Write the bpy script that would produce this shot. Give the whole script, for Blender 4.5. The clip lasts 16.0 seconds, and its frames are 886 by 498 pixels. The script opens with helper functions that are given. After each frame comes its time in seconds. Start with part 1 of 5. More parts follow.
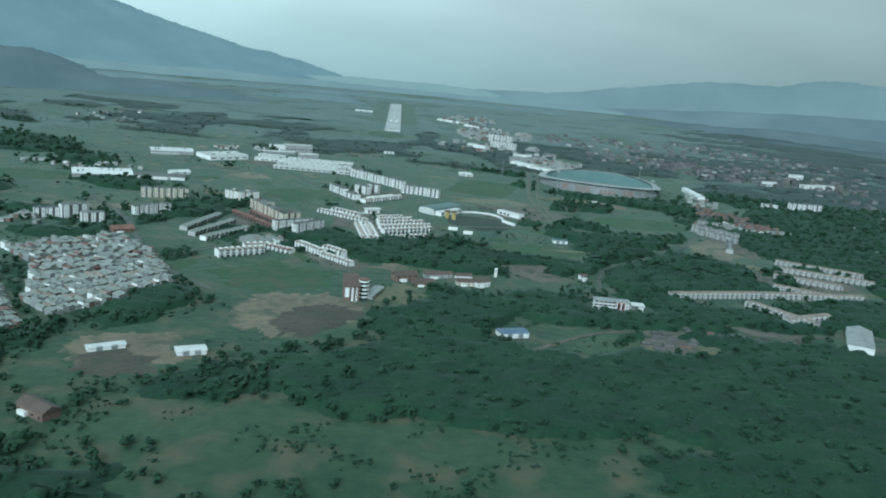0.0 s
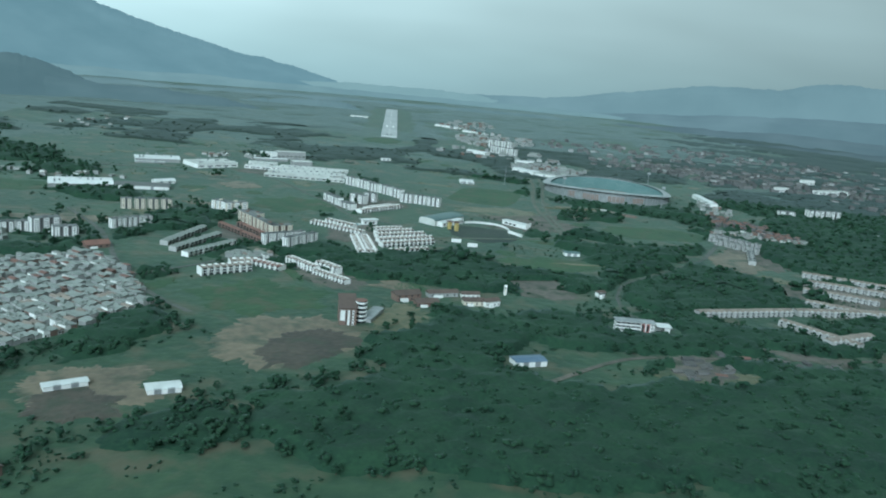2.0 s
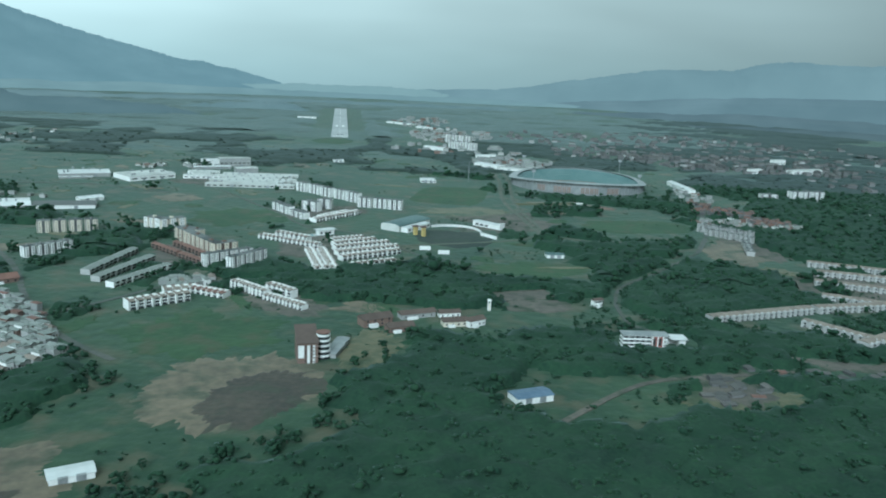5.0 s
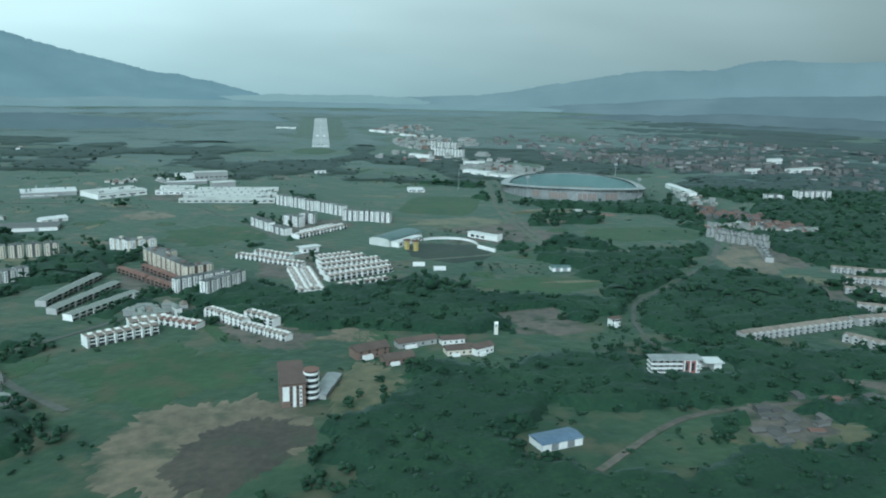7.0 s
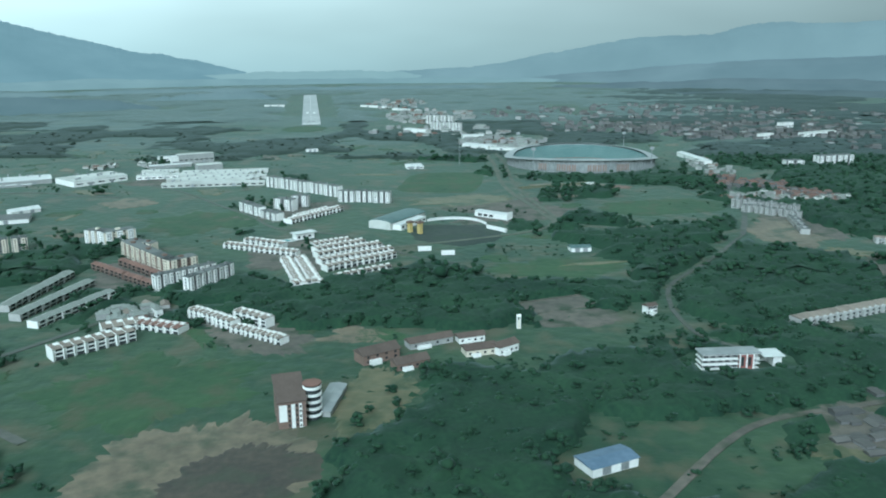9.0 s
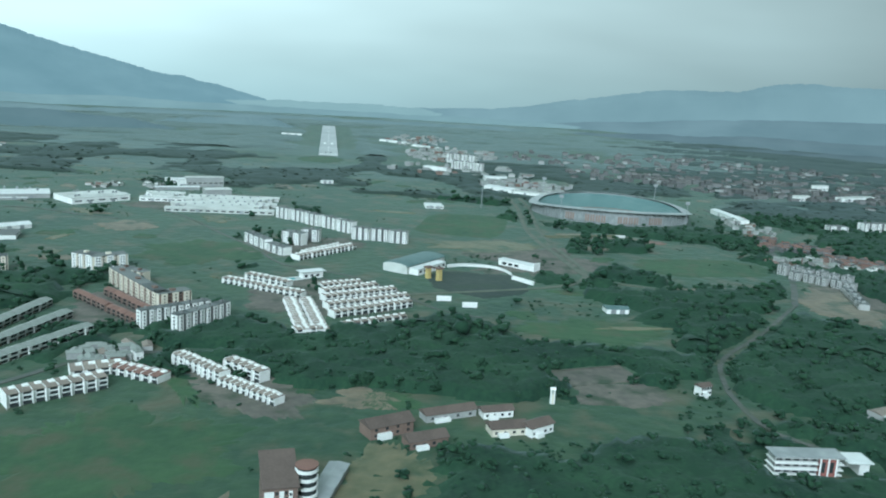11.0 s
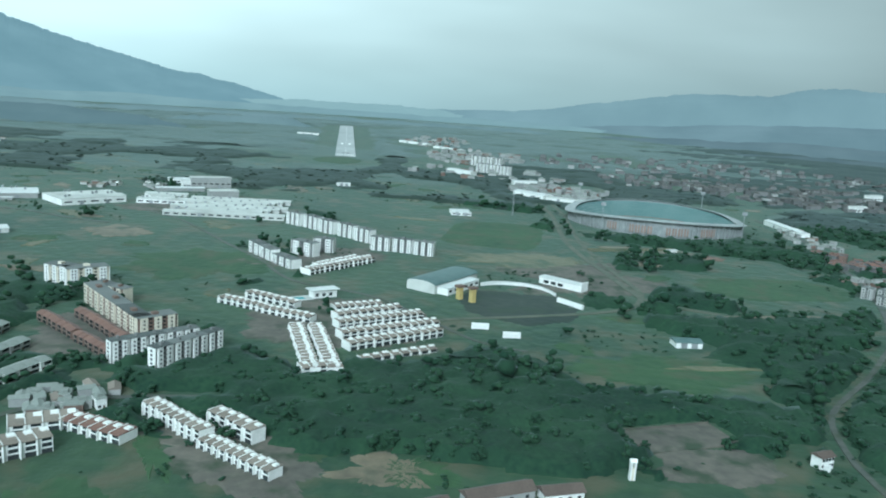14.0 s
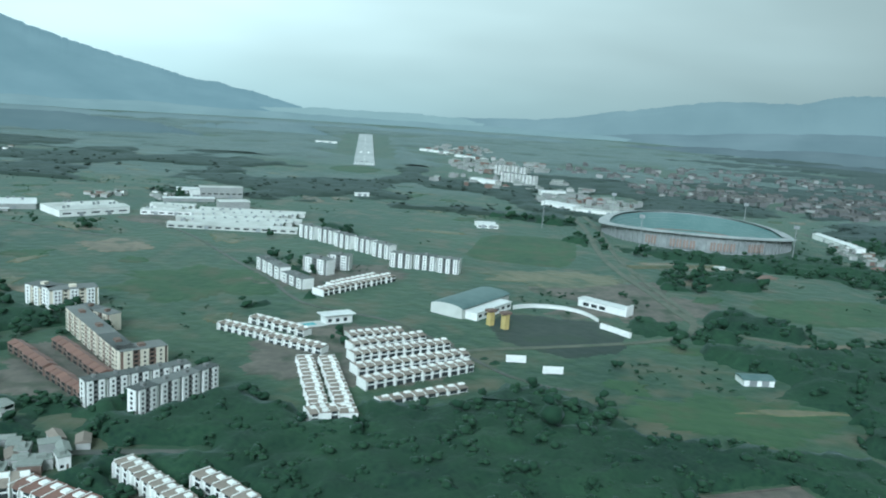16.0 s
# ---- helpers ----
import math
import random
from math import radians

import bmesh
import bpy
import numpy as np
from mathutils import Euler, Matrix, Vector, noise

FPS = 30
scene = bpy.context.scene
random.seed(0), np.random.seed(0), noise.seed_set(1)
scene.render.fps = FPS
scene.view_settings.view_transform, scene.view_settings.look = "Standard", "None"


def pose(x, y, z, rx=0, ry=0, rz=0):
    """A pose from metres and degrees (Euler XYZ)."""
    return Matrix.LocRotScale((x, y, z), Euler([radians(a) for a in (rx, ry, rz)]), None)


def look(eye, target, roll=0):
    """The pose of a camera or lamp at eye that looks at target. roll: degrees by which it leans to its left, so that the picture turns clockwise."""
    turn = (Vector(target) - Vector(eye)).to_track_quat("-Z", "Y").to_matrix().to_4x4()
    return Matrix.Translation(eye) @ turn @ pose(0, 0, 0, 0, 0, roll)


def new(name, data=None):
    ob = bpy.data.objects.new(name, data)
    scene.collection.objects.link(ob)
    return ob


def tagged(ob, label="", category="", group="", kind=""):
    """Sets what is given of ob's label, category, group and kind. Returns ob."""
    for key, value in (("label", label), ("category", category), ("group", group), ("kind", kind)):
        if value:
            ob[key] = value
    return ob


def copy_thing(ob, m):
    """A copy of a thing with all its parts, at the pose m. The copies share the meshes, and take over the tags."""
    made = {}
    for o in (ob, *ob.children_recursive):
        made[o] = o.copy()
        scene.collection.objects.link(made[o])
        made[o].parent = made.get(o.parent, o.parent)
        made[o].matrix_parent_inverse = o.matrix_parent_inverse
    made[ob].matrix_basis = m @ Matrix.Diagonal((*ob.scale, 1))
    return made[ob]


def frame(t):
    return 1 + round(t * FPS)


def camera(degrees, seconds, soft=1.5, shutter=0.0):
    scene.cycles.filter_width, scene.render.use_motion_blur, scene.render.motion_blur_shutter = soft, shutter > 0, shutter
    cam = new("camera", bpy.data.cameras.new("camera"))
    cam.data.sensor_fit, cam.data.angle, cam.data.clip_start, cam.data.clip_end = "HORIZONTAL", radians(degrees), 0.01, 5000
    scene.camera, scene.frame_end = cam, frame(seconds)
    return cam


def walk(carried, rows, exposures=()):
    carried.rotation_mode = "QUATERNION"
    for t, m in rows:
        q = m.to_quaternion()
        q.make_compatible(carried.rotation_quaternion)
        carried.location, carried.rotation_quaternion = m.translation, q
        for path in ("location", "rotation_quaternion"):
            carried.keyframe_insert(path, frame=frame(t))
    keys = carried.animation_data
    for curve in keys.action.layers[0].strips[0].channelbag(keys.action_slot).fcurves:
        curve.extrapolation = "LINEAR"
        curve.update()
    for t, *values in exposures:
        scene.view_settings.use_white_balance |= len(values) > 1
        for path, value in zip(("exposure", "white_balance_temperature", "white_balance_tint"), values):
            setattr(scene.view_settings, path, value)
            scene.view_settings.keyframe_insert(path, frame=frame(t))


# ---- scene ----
cam = camera(56.0, 16.0, soft=2.0)
ROWS = [
    (0, 2.67, 0.28, 227.07, 5.62, -13.39, 5.60),
    (0.5, -1.56, 18.84, 224.72, 5.17, -12.94, 6.93),
    (1, -5.76, 37.40, 222.35, 5.10, -12.00, 6.80),
    (1.5, -9.92, 55.95, 219.96, 5.62, -12.39, 6.37),
    (2, -14.04, 74.49, 217.55, 5.35, -12.94, 5.33),
    (2.5, -18.11, 93.01, 215.13, 5.38, -12.81, 4.83),
    (3, -22.14, 111.52, 212.71, 5.27, -13.39, 1.91),
    (3.5, -26.12, 130.01, 210.27, 4.15, -13.90, 1.55),
    (4, -30.06, 148.48, 207.83, 2.39, -13.40, 3.55),
    (6.5, -49.01, 240.58, 195.65, 1.71, -12.56, 1.08),
    (7, -52.64, 258.94, 193.23, 1.07, -12.32, 1.36),
    (7.5, -56.22, 277.27, 190.83, 0.65, -13.20, 0.58),
    (8, -59.74, 295.58, 188.44, 0.24, -14.01, 0.23),
    (8.5, -63.20, 313.86, 186.07, 0.57, -14.17, -0.75),
    (11, -79.62, 404.83, 174.57, 1.28, -11.35, 3.42),
    (11.5, -82.71, 422.93, 172.36, 1.54, -10.67, 1.68),
    (12, -85.74, 440.99, 170.18, 2.14, -10.96, 2.02),
    (12.5, -88.71, 459.03, 168.04, 2.46, -11.72, 2.61),
    (13, -91.60, 477.02, 165.95, 2.73, -11.50, 3.46),
    (13.5, -94.42, 494.98, 163.89, 2.59, -11.12, 4.66),
    (14, -97.18, 512.90, 161.88, 2.39, -11.20, 4.07),
    (14.5, -99.86, 530.78, 159.92, 2.40, -10.58, 3.87),
    (15, -102.47, 548.62, 158.01, 2.82, -10.20, 4.51),
    (15.5, -105.01, 566.42, 156.15, 3.43, -10.74, 4.66),
    (16, -107.47, 584.18, 154.34, 3.76, -10.66, 3.98),
]


def aim(x, y, z, yaw, pitch, roll):
    """A camera pose from its eye, its heading to the left of +y, its tilt up and its lean."""
    return pose(x, y, z, 0, 0, yaw) @ pose(0, 0, 0, 90 + pitch) @ pose(0, 0, 0, 0, 0, roll)


walk(cam, [(t, aim(*row)) for t, *row in ROWS], exposures=[(0.0, 0.0, 5250, 0), (7.5, 0.0, 5250, 0), (8.5, 0.2, 5250, 0), (11.0, 0.22, 5300, 1), (16.0, 0.24, 5300, 1)])

# ---- world, sun ----
SUN_UP, SUN_FROM = 33.0, 188.0   # degrees above the horizon; compass bearing from +y, clockwise
world = bpy.data.worlds.new("overcast_sky")
scene.world = world
world.use_nodes = True
wn, wl = world.node_tree.nodes, world.node_tree.links
wn.clear()
w_out = wn.new("ShaderNodeOutputWorld")
w_bg = wn.new("ShaderNodeBackground")
w_sky = wn.new("ShaderNodeTexSky")
w_sky.sky_type, w_sky.sun_disc = "NISHITA", False
w_sky.sun_elevation, w_sky.sun_rotation = radians(SUN_UP), radians(SUN_FROM)
w_sky.dust_density, w_sky.air_density = 6.0, 1.5
w_scale = wn.new("ShaderNodeVectorMath")
w_scale.operation = "SCALE"
w_scale.inputs["Scale"].default_value = 0.05
wl.new(w_sky.outputs[0], w_scale.inputs[0])
w_tc = wn.new("ShaderNodeTexCoord")
w_sep = wn.new("ShaderNodeSeparateXYZ")
wl.new(w_tc.outputs["Generated"], w_sep.inputs[0])
w_ramp = wn.new("ShaderNodeValToRGB")
w_map = wn.new("ShaderNodeMapRange")
w_map.inputs["From Min"].default_value, w_map.inputs["From Max"].default_value = -0.06, 0.30
wl.new(w_sep.outputs["Z"], w_map.inputs["Value"])
wl.new(w_map.outputs[0], w_ramp.inputs[0])
els = w_ramp.color_ramp.elements
els[0].position, els[0].color = 0.0, (0.40, 0.525, 0.492, 1)
els[1].position, els[1].color = 1.0, (0.68, 0.79, 0.715, 1)
for at_, col in ((0.09, (0.475, 0.605, 0.562, 1)), (0.17, (0.575, 0.705, 0.645, 1)), (0.28, (0.70, 0.82, 0.745, 1)), (0.42, (0.77, 0.885, 0.80, 1))):
    e = els.new(at_)
    e.color = col
w_noise = wn.new("ShaderNodeTexNoise")
w_noise.inputs["Scale"].default_value, w_noise.inputs["Detail"].default_value = 2.2, 3.0
w_mapn = wn.new("ShaderNodeMapping")
w_mapn.inputs["Scale"].default_value = (1, 1, 4)
wl.new(w_tc.outputs["Generated"], w_mapn.inputs[0])
wl.new(w_mapn.outputs[0], w_noise.inputs["Vector"])
w_nm = wn.new("ShaderNodeMapRange")
w_nm.inputs["From Min"].default_value, w_nm.inputs["From Max"].default_value = 0.3, 0.7
w_nm.inputs["To Min"].default_value, w_nm.inputs["To Max"].default_value = 0.86, 1.1
wl.new(w_noise.outputs[0], w_nm.inputs["Value"])
w_side = wn.new("ShaderNodeMapRange")   # the cloud is thinner to the west
w_side.inputs["From Min"].default_value, w_side.inputs["From Max"].default_value = -0.5, 0.6
w_side.inputs["To Min"].default_value, w_side.inputs["To Max"].default_value = 1.08, 0.30
wl.new(w_sep.outputs["X"], w_side.inputs["Value"])
w_both = wn.new("ShaderNodeMath")
w_both.operation = "MULTIPLY"
wl.new(w_side.outputs[0], w_both.inputs[0])
wl.new(w_nm.outputs[0], w_both.inputs[1])
w_cl = wn.new("ShaderNodeVectorMath")
w_cl.operation = "SCALE"
wl.new(w_ramp.outputs[0], w_cl.inputs[0])
wl.new(w_both.outputs[0], w_cl.inputs["Scale"])
w_mix = wn.new("ShaderNodeMix")
w_mix.data_type = "RGBA"
w_mix.inputs["Factor"].default_value = 0.94
wl.new(w_scale.outputs[0], w_mix.inputs["A"])
wl.new(w_cl.outputs[0], w_mix.inputs["B"])
wl.new(w_mix.outputs["Result"], w_bg.inputs["Color"])
w_bg.inputs["Strength"].default_value = 1.1
wl.new(w_bg.outputs[0], w_out.inputs[0])

sun_data = bpy.data.lights.new("sun", "SUN")
sun_data.energy, sun_data.angle, sun_data.color = 2.8, radians(24), (0.95, 0.97, 0.96)
sun = new("sun", sun_data)
_b, _e = radians(SUN_FROM), radians(SUN_UP)
_from = Vector((math.sin(_b) * math.cos(_e), math.cos(_b) * math.cos(_e), math.sin(_e)))
sun.matrix_world = look(_from * 900, (0, 0, 0))


# ---- materials ----
def surface(name, low, high, size=3.0, rough=0.8, bump=0.2, sheen=0.0, metal=0.0, island=0.0, coarse=8.0, piece=0.0, haze_coat=0.0, third=None, thin=0.0):
    """A surface that wanders between two colours at two scales, with a fine relief. size: metres of the fine grain."""
    m = bpy.data.materials.new(name)
    m.use_nodes = True
    n, l = m.node_tree.nodes, m.node_tree.links
    p = n["Principled BSDF"]
    tc = n.new("ShaderNodeTexCoord")
    fine, broad = n.new("ShaderNodeTexNoise"), n.new("ShaderNodeTexNoise")
    fine.inputs["Scale"].default_value, fine.inputs["Detail"].default_value = 1.0 / size, 5.0
    broad.inputs["Scale"].default_value, broad.inputs["Detail"].default_value = 1.0 / (size * coarse), 2.0
    for t in (fine, broad):
        l.new(tc.outputs["Object"], t.inputs["Vector"])
    add = n.new("ShaderNodeMath")
    add.operation = "ADD"
    l.new(fine.outputs[0], add.inputs[0])
    l.new(broad.outputs[0], add.inputs[1])
    mp = n.new("ShaderNodeMapRange")
    mp.inputs["From Min"].default_value, mp.inputs["From Max"].default_value = 0.72, 1.28
    l.new(add.outputs[0], mp.inputs["Value"])
    factor = mp.outputs[0]
    if island or piece:
        src = n.new("ShaderNodeNewGeometry").outputs["Random Per Island"] if island else n.new("ShaderNodeObjectInfo").outputs["Random"]
        mx = n.new("ShaderNodeMix")
        mx.inputs["Factor"].default_value = island or piece
        l.new(factor, mx.inputs["A"])
        l.new(src, mx.inputs["B"])
        factor = mx.outputs["Result"]
    col = n.new("ShaderNodeMix")
    col.data_type = "RGBA"
    col.inputs["A"].default_value, col.inputs["B"].default_value = (*low, 1), (*high, 1)
    l.new(factor, col.inputs["Factor"])
    colour = col.outputs["Result"]
    if third:
        spot, sm, tm = n.new("ShaderNodeTexNoise"), n.new("ShaderNodeMapRange"), n.new("ShaderNodeMix")
        spot.inputs["Scale"].default_value, spot.inputs["Detail"].default_value = 1.0 / (size * 3.1), 7.0
        sm.inputs["From Min"].default_value, sm.inputs["From Max"].default_value = 0.50, 0.66
        l.new(tc.outputs["Object"], spot.inputs["Vector"])
        l.new(spot.outputs[0], sm.inputs["Value"])
        tm.data_type = "RGBA"
        l.new(sm.outputs[0], tm.inputs["Factor"])
        l.new(colour, tm.inputs["A"])
        tm.inputs["B"].default_value = (*third, 1)
        colour = tm.outputs["Result"]
    l.new(colour, p.inputs["Base Color"])
    if haze_coat:   # a rough coat whose grazing gloss stands in for haze
        p.inputs["Coat Weight"].default_value, p.inputs["Coat Roughness"].default_value = haze_coat, 0.65
    p.inputs["Roughness"].default_value, p.inputs["Metallic"].default_value = rough, metal
    # blue-grey grazing sheen pales far surfaces, standing in for the haze
    if sheen:
        p.inputs["Sheen Weight"].default_value, p.inputs["Sheen Roughness"].default_value = sheen, 0.3
        p.inputs["Sheen Tint"].default_value = (0.60, 0.75, 0.78, 1)
    if bump:
        b = n.new("ShaderNodeBump")
        b.inputs["Strength"].default_value, b.inputs["Distance"].default_value = bump, size * 0.3
        l.new(fine.outputs[0], b.inputs["Height"])
        l.new(b.outputs[0], p.inputs["Normal"])
    if thin:   # leaves let some light through
        tr, ms = n.new("ShaderNodeBsdfTranslucent"), n.new("ShaderNodeMixShader")
        l.new(colour, tr.inputs["Color"])
        ms.inputs[0].default_value = thin
        l.new(p.outputs[0], ms.inputs[1])
        l.new(tr.outputs[0], ms.inputs[2])
        l.new(ms.outputs[0], n["Material Output"].inputs[0])
    return m


M_GRASS = surface("haze_sheen_grass", (0.013, 0.045, 0.021), (0.040, 0.080, 0.036), 10.0, 0.9, 0.35, 0.30, coarse=12.0, haze_coat=0.05, third=(0.078, 0.081, 0.046))
M_MEADOW = surface("meadow_grass", (0.018, 0.058, 0.022), (0.040, 0.088, 0.033), 8.0, 0.9, 0.3, 0.12, haze_coat=0.04, third=(0.058, 0.072, 0.036))
M_DRY = surface("dry_grass", (0.075, 0.088, 0.045), (0.15, 0.135, 0.075), 8.0, 0.9, 0.3, 0.3, third=(0.045, 0.07, 0.032))
M_EARTH = surface("bare_earth", (0.10, 0.088, 0.060), (0.20, 0.165, 0.11), 7.0, 0.9, 0.3, 0.25, third=(0.055, 0.070, 0.042))
M_REDEARTH = surface("red_earth", (0.14, 0.085, 0.065), (0.22, 0.135, 0.10), 6.0, 0.9, 0.3, 0.15)
M_ASPHALT = surface("worn_asphalt", (0.055, 0.066, 0.056), (0.105, 0.108, 0.092), 5.0, 0.85, 0.1, 0.2, third=(0.045, 0.062, 0.034))
M_DARKLOT = surface("dark_asphalt", (0.020, 0.028, 0.028), (0.045, 0.055, 0.052), 6.0, 0.9, 0.1, 0.0)
M_YARD = surface("grey_brown_yard", (0.075, 0.072, 0.060), (0.145, 0.130, 0.105), 6.0, 0.9, 0.15, 0.1, third=(0.035, 0.055, 0.030))
M_CONCRETE = surface("pale_concrete", (0.36, 0.37, 0.35), (0.52, 0.53, 0.50), 9.0, 0.8, 0.1, 0.3)
# canopy sheet: the shade of gaps between crowns is put into its colour
M_LEAF = surface("gap_shade_leaves", (0.009, 0.037, 0.021), (0.031, 0.082, 0.038), 3.0, 0.9, 0.45, 0.12, coarse=16.0, third=(0.018, 0.056, 0.028), thin=0.25)
# crowns: a lighter copy, as if their tops caught the light
M_TREE = surface("tree_leaves", (0.015, 0.054, 0.030), (0.041, 0.098, 0.046), 5.0, 0.9, 0.3, 0.16, island=0.4, thin=0.4)
# woods farthest off: the haze before them is put into colour and sheen
M_LEAF_FAR = surface("haze_paled_far_leaves", (0.030, 0.057, 0.046), (0.056, 0.084, 0.066), 16.0, 0.85, 0.4, 0.42, coarse=5.0, third=(0.064, 0.086, 0.066))
# eastern woods: cloud shade and blue haze are put into the leaf colour
M_LEAF_EAST = surface("hazed_shaded_leaves", (0.020, 0.042, 0.037), (0.042, 0.068, 0.055), 9.0, 0.85, 0.4, 0.22, coarse=8.0, third=(0.034, 0.056, 0.046), thin=0.2)
# same leaves at middle distance, greyed by a lighter dose of haze colour
M_LEAF_HAZY = surface("haze_greyed_leaves", (0.034, 0.062, 0.047), (0.060, 0.090, 0.066), 9.0, 0.85, 0.3, 0.38, coarse=6.0, island=0.3, thin=0.4)
M_BARK = surface("bark", (0.06, 0.045, 0.03), (0.14, 0.11, 0.08), 0.6, 0.9, 0.4)
# far grass: bluish and pale, with the haze put into its colour
M_PLAIN = surface("haze_paled_grass", (0.034, 0.064, 0.050), (0.062, 0.090, 0.070), 40.0, 0.9, 0.2, 0.42, coarse=4.0, third=(0.066, 0.088, 0.064))
# middle step of that haze colour, between near grass and the plain
M_PASTURE = surface("haze_dulled_pasture", (0.027, 0.058, 0.040), (0.053, 0.083, 0.057), 24.0, 0.9, 0.2, 0.36, coarse=5.0, third=(0.062, 0.080, 0.054))
M_WHITE = surface("white_render", (0.66, 0.67, 0.63), (0.84, 0.85, 0.81), 1.6, 0.85, 0.05, coarse=4.0, piece=0.3)
M_PALEWALL = surface("pale_varied_render", (0.26, 0.27, 0.26), (0.50, 0.50, 0.47), 2.4, 0.85, 0.05, island=0.6)
M_CREAM = surface("cream_render", (0.56, 0.52, 0.42), (0.72, 0.67, 0.54), 2.2, 0.8, 0.05, piece=0.3)
M_GREYWALL = surface("grey_render", (0.22, 0.23, 0.22), (0.36, 0.37, 0.35), 2.0, 0.85, 0.08, piece=0.4)
# grey recess walls, with the shade of the deep balconies in the colour
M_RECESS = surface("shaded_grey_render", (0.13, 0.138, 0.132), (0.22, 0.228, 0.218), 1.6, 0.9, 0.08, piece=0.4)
M_BRICK = surface("brick_wall", (0.13, 0.092, 0.074), (0.21, 0.145, 0.115), 1.2, 0.85, 0.15, piece=0.3)
M_TILE = surface("clay_tile_roof", (0.13, 0.072, 0.056), (0.22, 0.122, 0.092), 1.0, 0.85, 0.2, 0.1, piece=0.4)
M_FIBRO = surface("fibre_cement_roof", (0.05, 0.058, 0.055), (0.17, 0.18, 0.168), 2.0, 0.85, 0.1, 0.15, piece=0.75)
M_BROWNROOF = surface("brown_tile_roof", (0.075, 0.058, 0.048), (0.13, 0.098, 0.08), 1.0, 0.9, 0.2, 0.05, piece=0.4)
M_OLDROOF = surface("old_grey_roof", (0.138, 0.158, 0.140), (0.305, 0.330, 0.295), 1.6, 0.85, 0.1, 0.05, island=0.6)
M_DULLROOF = surface("dull_beige_roof", (0.16, 0.135, 0.11), (0.29, 0.25, 0.205), 1.4, 0.85, 0.1, piece=0.5)
M_METALROOF = surface("white_metal_roof", (0.50, 0.52, 0.50), (0.70, 0.72, 0.69), 6.0, 0.6, 0.03, 0.1, piece=0.3)
M_FACTORYROOF = surface("dusty_pale_roof", (0.44, 0.455, 0.42), (0.60, 0.615, 0.57), 9.0, 0.75, 0.05, 0.1, piece=0.35, third=(0.40, 0.41, 0.375))
M_ARENA = surface("rough_arena_ground", (0.019, 0.034, 0.027), (0.040, 0.055, 0.043), 7.0, 0.9, 0.2, 0.08, third=(0.030, 0.050, 0.032))
M_VERGE = surface("worn_verge_road", (0.066, 0.080, 0.054), (0.118, 0.122, 0.086), 5.0, 0.9, 0.15, 0.2, third=(0.048, 0.070, 0.038))
M_PLOUGHED = surface("ploughed_dark_earth", (0.042, 0.040, 0.032), (0.086, 0.074, 0.054), 5.0, 0.9, 0.4, 0.12, third=(0.050, 0.058, 0.038))
# darkened walls and roofs: the far town's hazy low contrast put into colour
M_TOWNWALL = surface("dimmed_town_render", (0.070, 0.075, 0.074), (0.205, 0.207, 0.20), 2.4, 0.85, 0.05, island=0.85)
M_TOWNROOF = surface("dimmed_town_roof", (0.058, 0.060, 0.056), (0.135, 0.130, 0.118), 1.6, 0.85, 0.1, 0.05, island=0.7)
M_TEALROOF = surface("green_metal_roof", (0.075, 0.13, 0.125), (0.12, 0.18, 0.17), 6.0, 0.6, 0.03, 0.1)
M_YELLOW = surface("yellow_paint", (0.42, 0.33, 0.12), (0.55, 0.44, 0.18), 3.0, 0.7, 0.03)
M_ORANGE = surface("orange_panels", (0.24, 0.175, 0.145), (0.31, 0.22, 0.18), 4.0, 0.75, 0.03)
M_PITCH = surface("stadium_pitch", (0.060, 0.155, 0.140), (0.090, 0.20, 0.18), 12.0, 0.7, 0.05, 0.15)
M_SEATS = surface("stand_seats", (0.085, 0.16, 0.155), (0.13, 0.21, 0.20), 4.0, 0.7, 0.1)
M_BLUE = surface("blue_sheet_roof", (0.09, 0.14, 0.20), (0.14, 0.20, 0.27), 3.0, 0.6, 0.05)
M_REDPAINT = surface("red_paint", (0.20, 0.075, 0.065), (0.28, 0.11, 0.09), 2.0, 0.75, 0.03)
M_POOL = surface("pool_water", (0.10, 0.35, 0.36), (0.14, 0.42, 0.42), 4.0, 0.1, 0.05)
M_GLASS = surface("dark_window_glass", (0.018, 0.024, 0.026), (0.05, 0.06, 0.06), 2.0, 0.12, 0.0, piece=0.5)
M_RINGROOF = surface("weathered_ring_roof", (0.22, 0.24, 0.235), (0.36, 0.38, 0.37), 7.0, 0.7, 0.05, 0.1)
M_RUNWAY = surface("worn_runway_concrete", (0.30, 0.31, 0.30), (0.43, 0.44, 0.425), 14.0, 0.85, 0.1, 0.2)
M_STEEL = surface("grey_steel", (0.25, 0.27, 0.27), (0.38, 0.40, 0.40), 1.0, 0.5, 0.03, metal=0.4)


